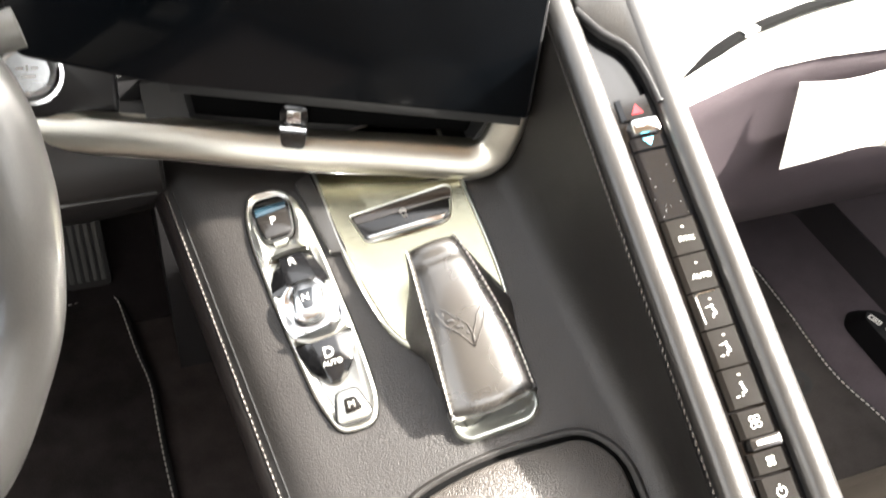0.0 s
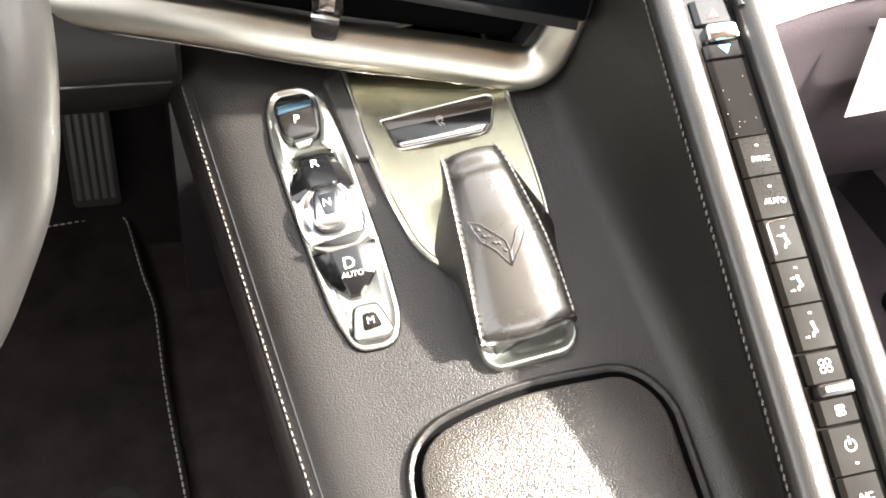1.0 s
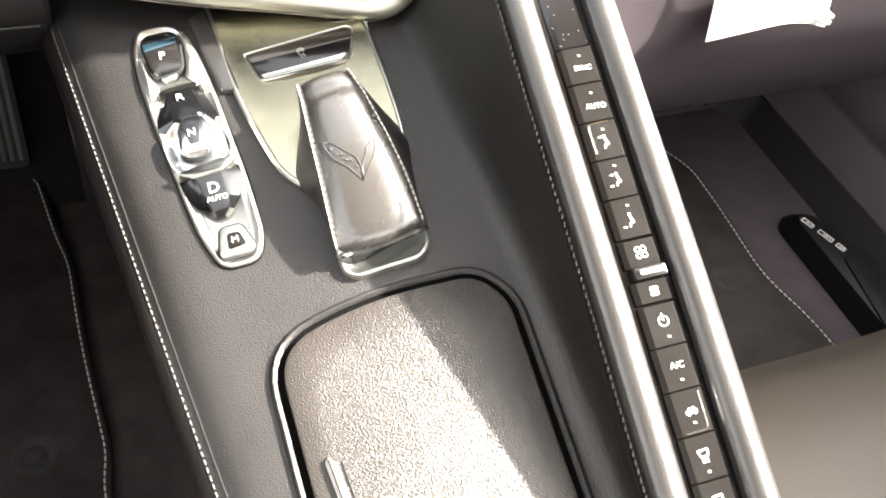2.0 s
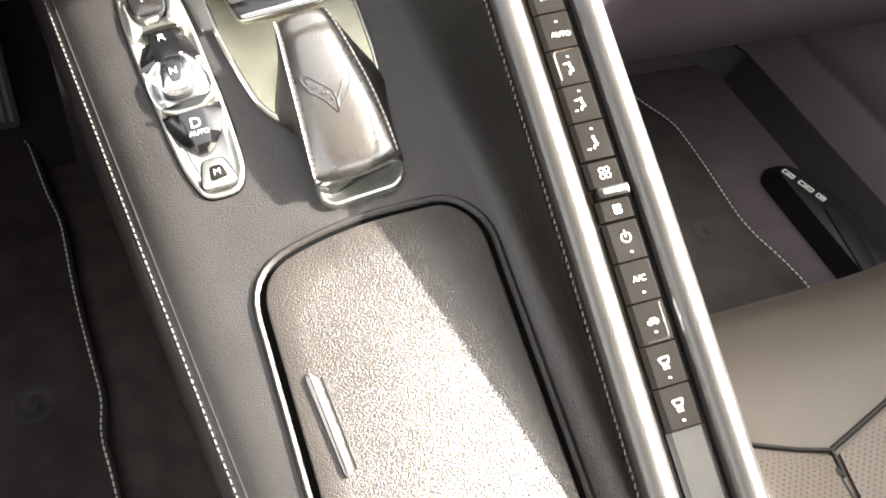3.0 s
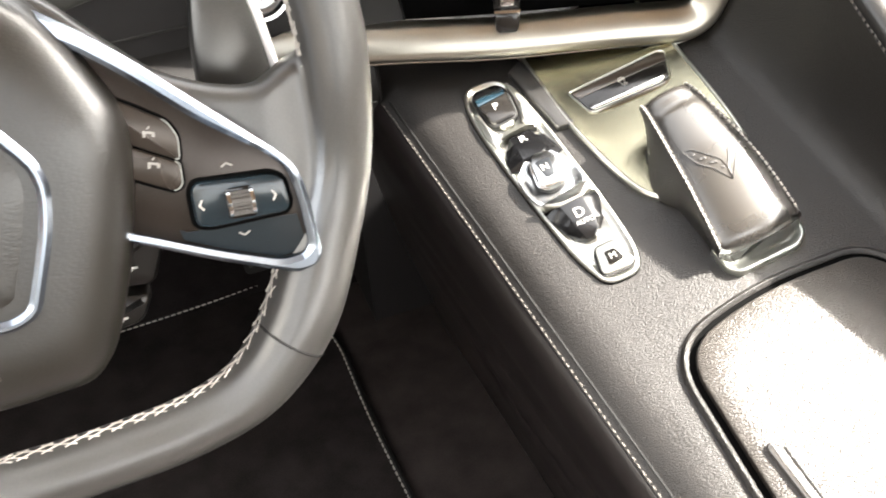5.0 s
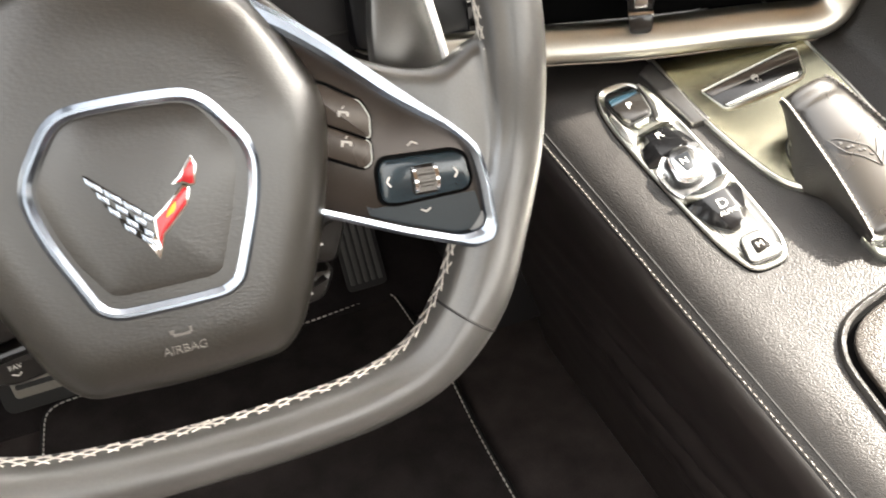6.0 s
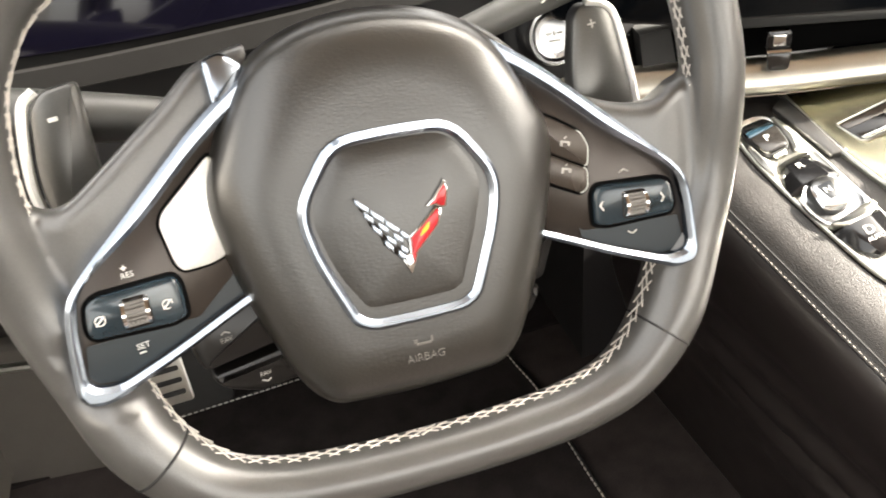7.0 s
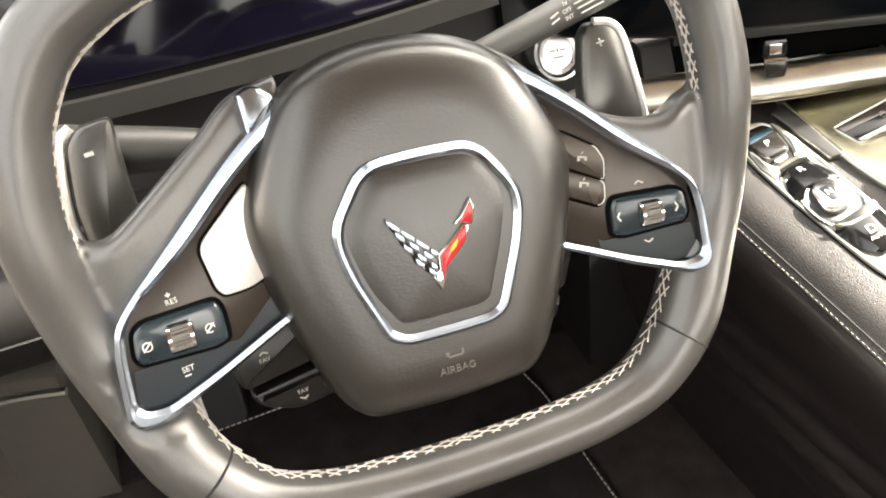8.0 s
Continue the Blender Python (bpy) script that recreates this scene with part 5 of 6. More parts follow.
# ---- centre display, trim bar and cubby ----
def trim_bar():
    ob = thing("dash_trim_bar", DISPLAY, "satin silver trim bar under the centre display", "trim bar")
    c = smooth_path([(-0.40, -0.066, -0.004), (-0.32, -0.056, -0.002), (-0.24, -0.0385, 0), (-0.16, -0.0275, 0), (-0.09, -0.0205, 0), (-0.02, -0.0095, 0), (0.010, -0.0055, 0), (0.028, -0.0025, 0), (0.039, 0.006, 0), (0.0430, 0.022, 0.001), (0.0445, 0.040, 0.001)], 6)
    prof = [(-0.0125, -0.010), (-0.0125, -0.0035), (-0.0095, 0.0000), (-0.0030, 0.0036), (0.0040, 0.0060), (0.0085, 0.0058), (0.0112, 0.0030), (0.0116, -0.004), (0.006, -0.012)]

    def sc(f):
        return 1.0 if f < 0.72 else 1.0 - 0.2 * (f - 0.72) / 0.28

    part("bar", sweep(c, prof, (0, 0, 1), scale=sc), BAR, ob, sharp=60)
    part("lower_edge", sweep([p + Vector((0.001, -0.0118, 0.0002)) for p in c[:44]], circle(0.0016, 6), (0, 0, 1)), CHROME, ob, "bright lower edge")
    # recess behind the bar, its shade painted as a black sheet
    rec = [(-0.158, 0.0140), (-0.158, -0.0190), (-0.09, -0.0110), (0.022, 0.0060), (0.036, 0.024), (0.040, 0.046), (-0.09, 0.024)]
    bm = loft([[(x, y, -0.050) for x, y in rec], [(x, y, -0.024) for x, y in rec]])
    part("cubby_back", bm, GAP, ob, "black sheet painted for the shade in the cubby")
    bm = loft([[(-0.182, 0.002, -0.048), (-0.158, 0.006, -0.048), (-0.150, -0.020, -0.048), (-0.176, -0.024, -0.048)], [(-0.182, 0.006, -0.004), (-0.160, 0.010, -0.012), (-0.152, -0.016, -0.012), (-0.176, -0.022, -0.004)]])
    part("cubby_end", bm, RUBBER, ob, "dark cubby end")
    bm = loft([[(0.020, 0.002, -0.048), (0.042, 0.006, -0.048), (0.046, 0.046, -0.048), (0.030, 0.046, -0.048)], [(0.024, 0.006, -0.006), (0.038, 0.008, -0.006), (0.043, 0.044, -0.006), (0.032, 0.030, -0.006)]])
    part("cubby_end", bm, RUBBER, ob, "dark cubby end")
    part("cubby_floor", loft([[(-0.18, -0.030, -0.05), (-0.09, -0.022, -0.05), (0.03, -0.004, -0.05), (0.03, -0.010, -0.05), (-0.18, -0.036, -0.05)], [(-0.18, -0.030, -0.006), (-0.09, -0.022, -0.006), (0.03, -0.004, -0.006), (0.03, -0.010, -0.006), (-0.18, -0.036, -0.006)]]), RUBBER, ob, "black cubby floor")
    return ob


BAR = material("warm_satin_silver", (0.62, 0.595, 0.52), 0.33, metal=1.0, spread=0.04, rough_spread=0.05)
trim_bar()


def bar_clip():
    ob = thing("cable_clip", DISPLAY @ pose(-0.0865, -0.004, 0.0, 0, 0, 6), "small black and chrome clip on the trim bar", "clip")
    part("jaw", prism(rounded([(-0.0085, 0.004), (0.0085, 0.004), (0.0095, 0.014), (0.007, 0.019), (-0.007, 0.019), (-0.0095, 0.014)], 0.003, 3), -0.020, 0.0035, 0.002), GLOSS, ob, "gloss black jaw")
    part("window", prism(rounded([(-0.0045, 0.0075), (0.0045, 0.0075), (0.0045, 0.0155), (-0.0045, 0.0155)], 0.001, 2), 0.003, 0.0045, 0.0006), CHROME, ob, "bright insert")
    part("hinge", sweep([(-0.008, 0.0035, 0.004), (0.008, 0.0035, 0.004)], circle(0.0022, 8), (0, 0, 1)), CHROME, ob, "chrome hinge pin")
    # dark plate put in for the clip's shadow and reflection on the bar
    part("foot", prism(rounded([(-0.0070, -0.009), (0.0070, -0.009), (0.0085, 0.003), (-0.0085, 0.003)], 0.003, 3), 0.0052, 0.0068, 0.0006), DARK_GLOSS_KEY, ob, "flat dark plate for the clip's shadow on the bar")
    return ob


bar_clip()


def centre_display():
    ob = thing("center_display", DISPLAY @ pose(0, 0.009, 0, 0, 0, 6.5), "dark glossy centre touchscreen switched off", "display")
    out = rounded([(-0.245, 0.038), (-0.166, 0.028), (0.0545, 0.026), (0.0545, 0.210), (-0.245, 0.230)], [0.01, 0.002, 0.004, 0.01, 0.01], 4)
    part("case", prism(out, -0.030, 0.016, 0.002), SOFT_DARK, ob, "black display case")
    part("glass", prism(inset(out, 0.0018), 0.015, 0.0175, 0.0008), SCREEN, ob, "unlit glossy screen glass")
    part("foot_strip", prism([(-0.160, 0.0205), (0.051, 0.0185), (0.051, 0.0255), (-0.160, 0.0275)], -0.02, 0.010, 0.001), RUBBER, ob, "black lower lip")
    return ob


centre_display()


SWITCH_BLACK = material("switch_black", (0.004, 0.004, 0.005), 0.35, spec=0.3, spread=0.1)
CAP_METAL = material("turned_cap", (0.33, 0.335, 0.34), 0.26, metal=1.0, spread=0.12, fine=300)


def start_button():
    m = Matrix.Translation((0.1760, 0.251, 0.5225)) @ WHEEL.to_3x3().to_4x4()
    ob = thing("start_button", m, "round brushed silver start button in a chrome ring", "button")

    def disc(prof):
        return loft([[(r * math.cos(2 * math.pi * i / 32), r * math.sin(2 * math.pi * i / 32), z) for i in range(32)] for r, z in prof])

    part("ring", disc([(0.0205, -0.02), (0.0205, 0.004), (0.0195, 0.0065), (0.0175, 0.0065), (0.0165, 0.003), (0.0164, -0.01)]), CHROME, ob, "bright ring")
    part("cap", disc([(0.0160, -0.01), (0.0160, 0.004), (0.0148, 0.0055), (0.0120, 0.0050), (0.0118, 0.0042), (0.004, 0.0042), (0.001, 0.0042)]), CAP_METAL, ob, "turned metal cap")
    marks([(-0.004, 0.002, 0.002, 0.0005, 0), (0.0, 0.002, 0.0014, 0.0005, 90), (0.004, 0.002, 0.002, 0.0005, 0), (0.0, -0.003, 0.004, 0.0005, 0)], 0.0044, DIM_PRINT, ob, "print_bar", "unreadable fine print")
    # its housing
    part("housing", prism(rounded([(-0.032, -0.030), (0.050, -0.034), (0.050, 0.060), (-0.032, 0.060)], 0.008, 4), -0.06, -0.010, 0.003), SWITCH_BLACK, ob, "black switch housing")
    return ob


start_button()


# ---- instrument cluster, column and stalks ----
def cluster():
    m = Matrix.Translation((-0.02, 0.265, 0.600)) @ pose(0, 0, 0, 68, 0, 2)
    ob = thing("instrument_cluster", m, "dark blue glossy instrument screen under a grey hood", "display")
    part("hood", prism(rounded([(-0.19, -0.026), (0.16, -0.026), (0.17, 0.16), (-0.20, 0.16)], 0.012, 4), -0.03, 0.004, 0.004), CLUSTER_TRIM, ob, "dark grey surround")
    part("screen", prism(rounded([(-0.168, -0.012), (-0.06, -0.020), (0.06, -0.021), (0.150, -0.017), (0.155, 0.14), (-0.175, 0.14)], [0.012, 0.03, 0.03, 0.008, 0.01, 0.01], 4), 0.003, 0.0082, 0.001), CLUSTER, ob, "dark blue unlit glass")
    lip = [(-0.21, -0.024, 0.020), (-0.10, -0.0305, 0.022), (0.02, -0.032, 0.022), (0.15, -0.028, 0.020)]
    # out-of-view overhang, added to keep light off the glass
    part("screen_shade", box(-0.21, 0.18, 0.135, 0.152, -0.02, 0.10, bevel=0.006), CLUSTER_TRIM, ob, "unseen overhang added to shade the screen")
    part("lower_lip", sweep(smooth_path(lip, 6), [(-0.008, -0.012), (0.008, -0.012), (0.0075, 0.003), (-0.006, 0.006)], (0, 0, 1)), CLUSTER_TRIM, ob, "padded lower lip")
    return ob


cluster()


def column():
    ob = thing("steering_column", WHEEL, "dark plastic steering column shroud with two control stalks", "steering column")
    rings = []
    for h, w, t, b in ((-0.055, 0.045, 0.050, -0.040), (-0.08, 0.058, 0.055, -0.055), (-0.16, 0.062, 0.055, -0.060), (-0.30, 0.062, 0.05, -0.060)):
        rings.append([(x, y, h) for x, y in rounded([(-w, b), (w, b), (w, t), (-w, t)], 0.02, 4)])
    part("shroud", loft(rings), SOFT_DARK, ob, sharp=60)
    left = smooth_path([(-0.045, 0.050, -0.110), (-0.096, 0.061, -0.108), (-0.148, 0.070, -0.107), (-0.210, 0.081, -0.105)], 6)
    part("stalk", sweep(left, circle(0.0135, 14, 0.011), (0, 0, 1), scale=lambda f: 0.6 + 0.45 * min(1, f * 1.5)), STALK_GREY, ob, "pale grey turn-signal stalk")
    right = smooth_path([(0.015, 0.066, -0.062), (0.0585, 0.079, -0.0605), (0.113, 0.0945, -0.060), (0.175, 0.112, -0.060)], 6)
    st = part("stalk", sweep(right, circle(0.0078, 14, 0.0070), (0, 0, 1), scale=lambda f: 0.85 + 0.25 * min(1, f * 1.6)), SOFT_GREY, ob, "grey wiper stalk with white print")
    bm = bmesh.new()
    ax, ay = Vector((0.962, 0.273, 0)), Vector((-0.273, 0.962, 0))
    at = lambda u, v: Vector((0.0585, 0.079, -0.0516)) + ax * u + ay * v
    for i in range(4):
        c = at(0.0625 + 0.001 * i, 0.0050 - 0.0030 * i)
        sweep([c - ax * 0.007, c + ax * 0.007], circle(0.0004, 6), (0, 0, 1), bm=bm)
    for u, v in ((0.044, 0.001), (0.0435, -0.002)):
        c = at(u, v)
        sweep([c - ax * 0.0025, c + ax * 0.0025 + ay * 0.001], circle(0.0005, 6), (0, 0, 1), bm=bm)
    for i, w in enumerate(("1x", "OFF", "INT")):
        letters(w, 0.0032, PRINT, st, tuple(at(0.0515, 0.0045 - 0.0038 * i) + Vector((0, 0, 0.0002))), 16)
    part("print_bar", bm, PRINT, st, "white printed wiper marks")
    return ob


STALK_GREY = material("pale_stalk_grey", (0.042, 0.042, 0.040), 0.4, spread=0.08, bump=0.1, bump_scale=1500)
SOFT_GREY = material("stalk_grey", (0.085, 0.085, 0.080), 0.4, spread=0.08, bump=0.1, bump_scale=1500)
column()


# ---- steering wheel ----
def steering_wheel():
    ob = thing("steering_wheel", WHEEL, "dark leather squared-off steering wheel with pale cross stitching", "steering wheel")
    half = [(0.0, -0.1120), (0.037, -0.1112), (0.074, -0.1072), (0.1035, -0.0965), (0.1275, -0.0735), (0.1415, -0.0410), (0.1530, -0.0050), (0.1610, 0.0350), (0.1610, 0.0650), (0.1540, 0.0950), (0.1320, 0.1250), (0.0820, 0.1470), (0.0, 0.1530)]
    hh = -0.0120
    both = half + [(-x, y) for x, y in reversed(half[1:-1])]
    dip = lambda y: 0.010 * math.exp(-((y + 0.022) / 0.046) ** 2)
    ctrl = [(x * (1.012 if x > 0 else 1.008) + 0.0018 + (0.6 * dip(y) if x > 0 else 0), y, hh - dip(y)) for x, y in both]
    squeeze = lambda y: 0.0028 * math.exp(-((y + 0.058) / 0.032) ** 2)
    ctrl = [(x - math.copysign(squeeze(y), x), y + 0.5 * squeeze(y), z) for x, y, z in ctrl]
    path = smooth_path(ctrl, 9, True)
    grip = lambda f: math.exp(-((min(f, 1 - f) - 0.185) / 0.055) ** 2)
    slim = lambda f: 1.0 - 0.09 * max(0.0, math.cos(2 * math.pi * f)) ** 2 + 0.20 * grip(f)
    prof = [(0.0150 * math.cos(t), 0.0168 * math.sin(t)) for t in [2 * math.pi * i / 20 for i in range(20)]]
    skin = sweep(path, prof, (0, 0, 1), closed=True, scale=slim)
    n = len(path)

    def rim_frame(i):
        t = (path[(i + 1) % n] - path[i - 1]).normalized()
        return path[i], t, t.cross(Vector((0, 0, 1))).normalized()

    # leather joints across the rim
    for s in (1, -1):
        best = min(range(n), key=lambda i: (path[i] - Vector((s * 0.1215 + 0.002, -0.0770, hh))).length)
        p, t, side = rim_frame(best)
        ringp = [p + t * 0.0 + side * 0.0147 * slim(best / n) * math.cos(a) + Vector((0, 0, 1)) * 0.0165 * slim(best / n) * math.sin(a) for a in [2 * math.pi * i / 24 for i in range(24)]]
        part("joint", sweep(ringp, circle(0.0007, 6), tuple(t), closed=True), RUBBER, ob, "dark leather joint")
    # cross stitching on the inner face of the rim
    bm = bmesh.new()
    cut = []
    for i in range(n):
        p, t, side = rim_frame(i)
        ins = -side if (Vector((0.003, 0.02, hh)) - p).dot(side) < 0 else side
        cut.append((p, t, ins))
    step = 0.0098
    pos, need = 0.0, 0.0
    for i in range(n):
        a, b = cut[i][0], cut[(i + 1) % n][0]
        d = (b - a).length
        while need < pos + d:
            f = (need - pos) / d
            p = a.lerp(b, f)
            t, ins = cut[i][1], cut[i][2]
            low = p.y < -0.045
            for sg in (1, -1):
                pts = []
                for j in range(4):
                    g = j / 3 - 0.5
                    ang = radians(3 + sg * g * 24 if low else 4 + sg * g * 20)
                    off = (ins * math.cos(ang) * 0.0152 + Vector((0, 0, 1)) * math.sin(ang) * 0.0170) * slim(i / n)
                    pts.append(p + t * g * 0.0142 + off)
                sweep(pts, circle(0.0004, 5), tuple(ins), bm=bm)
            need += step
        pos += d
    part("cross_stitching", bm, LACING, ob, "pale crossed lacing thread", kind="stuff")

    # spokes fall back towards the hub
    def sink(bm):
        for v in bm.verts:
            u = abs(v.co.x)
            v.co.z += -0.003 - 0.17 * max(-0.004, 0.147 - u)
        return bm

    def merge(bm):
        """A spoke that dips into the rim at its outer end."""
        for v in bm.verts:
            f = min(1.0, max(0.0, (abs(v.co.x) - 0.132) / 0.026))
            v.co.z -= 0.0055 * f * f * (3 - 2 * f)
        return sink(bm)

    low_web = [(0.050, -0.012), (0.085, -0.0255), (0.1035, -0.0335), (0.122, -0.0415), (0.136, -0.0460), (0.145, -0.0485), (0.1500, -0.0480)]
    web_r = [(0.050, 0.0860), (0.062, 0.0775), (0.0728, 0.0665), (0.0925, 0.0480), (0.1050, 0.0415), (0.1150, 0.0378), (0.1270, 0.0354), (0.1340, 0.0362), (0.1400, 0.0400), (0.1465, 0.0435), (0.1540, 0.0460), (0.1640, 0.0490)]
    web_l = [(0.050, 0.0900), (0.0725, 0.0840), (0.0885, 0.0705), (0.1033, 0.0590), (0.1235, 0.0435), (0.1320, 0.0375), (0.1403, 0.0355), (0.1460, 0.0385), (0.1515, 0.0410), (0.1630, 0.0450)]
    trim_o = rounded([(0.050, 0.0800), (0.063, 0.0715), (0.0795, 0.0590), (0.1015, 0.0385), (0.1325, 0.0100), (0.1405, 0.0005), (0.1430, -0.0110), (0.1448, -0.0385), (0.1420, -0.0440), (0.1330, -0.0457), (0.1035, -0.0345), (0.0700, -0.0195), (0.045, -0.0090)],
                     [0.003, 0.004, 0.01, 0.01, 0.008, 0.006, 0.008, 0.006, 0.004, 0.006, 0.01, 0.01, 0.003], 4)
    trim_i = rounded([(0.050, 0.0700), (0.066, 0.0600), (0.0820, 0.0475), (0.1045, 0.0265), (0.1300, 0.0080), (0.1360, 0.0012), (0.1388, -0.0125), (0.1398, -0.0335), (0.1368, -0.0375), (0.1275, -0.0388), (0.1035, -0.0302), (0.0710, -0.0160), (0.045, -0.0060)],
                     [0.003, 0.004, 0.01, 0.01, 0.008, 0.006, 0.008, 0.005, 0.003, 0.006, 0.01, 0.01, 0.003], 4)
    rock = rounded([(0.0985, 0.0005), (0.1300, -0.0005), (0.1345, -0.0035), (0.1358, -0.0145), (0.1335, -0.0182), (0.1020, -0.0198), (0.0960, -0.0180), (0.0962, -0.0040)], 0.0025, 3)
    cap = rounded([(0.0700, 0.0845), (0.0615, 0.0878), (0.0520, 0.0800), (0.0585, 0.0690), (0.0690, 0.0655)], [0.003, 0.004, 0.003, 0.004, 0.003], 4)
    webs = ([(x, y) for x, y in web_r], [(-x, y) for x, y in web_l])
    for s, web in zip((1, -1), webs):
        plate = merge(band_plate(web, [(s * x, y) for x, y in low_web], -0.020, -0.0035, 0.006))
        bmesh.ops.recalc_face_normals(plate, faces=plate.faces)
        mesh = bpy.data.meshes.new("web")
        plate.to_mesh(mesh)
        plate.free()
        skin.from_mesh(mesh)
        bpy.data.meshes.remove(mesh)
    clamp = lambda f: min(1.0, max(0.0, f))
    for v in skin.verts:
        # hollow in the left grip under the corner of the spoke's trim
        v.co.z -= 0.007 * clamp((v.co.x + 0.150) / 0.010) * clamp((-0.108 - v.co.x) / 0.016) * clamp((v.co.y + 0.052) / 0.010) * clamp((-0.012 - v.co.y) / 0.010)
    sp = part("rim", skin, WHEEL_SKIN, ob, "smooth dark leather rim and spokes", 80)
    fuse = sp.modifiers.new("fuse", "REMESH")
    fuse.mode, fuse.voxel_size, fuse.use_smooth_shade = "VOXEL", 0.0013, True
    ease = sp.modifiers.new("ease", "SMOOTH")
    ease.factor, ease.iterations = 0.5, 14
    for s in (1, -1):
        fl = (lambda q: q) if s > 0 else mirror
        part("spoke_trim", sink(frame_plate(fl(trim_o), fl(trim_i), -0.010, 0.0042, 0.0021)), RING_CHROME, sp, "bright chrome spoke trim")
        if s < 0:
            part("trim_cap", sink(prism(fl(cap), -0.012, 0.0032, 0.0030)), RING_CHROME, sp, "chrome end cap")
        part("spoke_panel", sink(prism(inset(fl(trim_i), -0.0005), -0.010, -0.0028, 0.0004)), BRONZE, sp, "satin bronze control panel")
        part("rocker_gap", sink(prism(fl(inset(rock, -0.0016)), -0.006, -0.0020, 0)), GAP, sp, "black key gap")
        field = rounded([(0.0710, -0.0030), (0.0915, -0.0205), (0.1376, -0.0204), (0.1393, -0.0330), (0.1363, -0.0371), (0.1273, -0.0384), (0.1035, -0.0298), (0.0712, -0.0156)], 0.0012, 3)
        if s > 0:
            field = rounded([(0.0890, -0.0185), (0.0915, -0.0205), (0.1376, -0.0204), (0.1393, -0.0330), (0.1363, -0.0371), (0.1273, -0.0384), (0.1035, -0.0298), (0.0900, -0.0236)], 0.0008, 3)
        part("lower_field", sink(prism(fl(field), -0.006, -0.00262, 0)), FIELD_BLUE, sp, "gloss blue-black lower field")
        part("rocker", sink(prism(fl(rock), -0.006, 0.0004, 0.0016)), PAD_BLUE, sp, "gloss blue-black rocker pad")
        cx = 0.1155 * s
        part("roller_frame", sink(prism(rounded([(cx - 0.0060, -0.0172), (cx + 0.0060, -0.0172), (cx + 0.0057, -0.0038), (cx - 0.0057, -0.0038)], 0.002, 3), -0.004, 0.0008, 0.0005)), GLOSS, sp, "black roller frame")
        bm = sweep([(cx - 0.0044, -0.0105, -0.002), (cx + 0.0044, -0.0105, -0.002)], circle(0.0058, 20), (0, 0, 1))
        part("roller", sink(bm), ROLLER, sp, "knurled metal roller")
        for x0 in (cx - 0.0054, cx + 0.0040):
            part("roller_end", sink(sweep([(x0, -0.0105, -0.002), (x0 + 0.0014, -0.0105, -0.002)], circle(0.0067, 20), (0, 0, 1))), CHROME, sp, "bright roller rim")
        bm = bmesh.new()
        for j in range(9):
            a = radians(20 + j * 17.5)
            y, z = -0.0105 + 0.0060 * math.cos(a), -0.002 + 0.0060 * math.sin(a)
            for kx in range(5):
                x0 = cx - 0.0042 + kx * 0.0017
                box(x0, x0 + 0.0014, y - 0.0005, y + 0.0005, z - 0.0005, z + 0.0004, bm)
        part("knurl", sink(bm), ROLLER, sp, "fine knurling", kind="stuff")
    # right spoke: two phone keys; arrows
    def chevron(x, y, turn, size=0.0022):
        c, sn = math.cos(radians(turn)), math.sin(radians(turn))
        out = []
        for sg in (1, -1):
            dx, dy = sg * size * 0.5, -size * 0.28
            out.append((x + c * dx - sn * dy, y + sn * dx + c * dy, size * 0.62, 0.00035, turn - sg * 32))
        return out

    for x, y, turn in ((0.0990, -0.0092, 90), (0.1300, -0.0098, -90)):
        marks(chevron(x, y, turn), 0.0006, PRINT, ob, "arrow", "white arrow mark", sink)
    for x, y, turn in ((0.1131, 0.0062, 0), (0.1148, -0.0258, 180)):
        marks(chevron(x, y, turn), -0.0026, DIM_PRINT, ob, "arrow", "grey arrow mark", sink)
    up = rounded([(0.062, 0.0460), (0.0800, 0.0365), (0.0935, 0.0275), (0.0966, 0.0205), (0.0954, 0.0106), (0.0650, 0.0270)], 0.002, 3)
    dn = rounded([(0.0650, 0.0262), (0.0952, 0.0097), (0.0945, 0.0005), (0.0912, -0.0018), (0.062, 0.0130)], 0.002, 3)
    for q, xx, yy in ((up, 0.0858, 0.0240), (dn, 0.0850, 0.0112)):
        part("key_gap", sink(prism(inset(q, -0.0013), -0.006, -0.0022, 0)), GAP, ob, "black key gap")
        k = part("phone_key", sink(prism(q, -0.006, -0.0006, 0.0010)), BRONZE_KEY, ob, "satin bronze key")
        edge = sorted([p for p in q if p[0] > 0.0905], key=lambda p: -p[1])
        part("bright_edge", sink(sweep([(x, y, -0.0010) for x, y in edge], circle(0.00032, 6), (0, 0, 1))), STEEL, k, "bright end edge")
        marks([(xx, yy, 0.0022, 0.0005, -15), (xx - 0.0018, yy - 0.0009, 0.0006, 0.0009, -15), (xx + 0.0018, yy - 0.0012, 0.0006, 0.0009, -15), (xx + 0.0004, yy + 0.0020, 0.0008, 0.0003, 40)], -0.0006, DIM_PRINT, k, "pictogram", "grey phone pictogram", sink)
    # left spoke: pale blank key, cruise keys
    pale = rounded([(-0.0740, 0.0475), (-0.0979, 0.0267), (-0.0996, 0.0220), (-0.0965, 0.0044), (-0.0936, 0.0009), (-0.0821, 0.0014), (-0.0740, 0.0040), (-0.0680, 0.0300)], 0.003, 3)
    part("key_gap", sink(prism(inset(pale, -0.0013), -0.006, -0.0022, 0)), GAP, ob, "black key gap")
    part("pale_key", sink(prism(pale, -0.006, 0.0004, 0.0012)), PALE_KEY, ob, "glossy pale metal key")
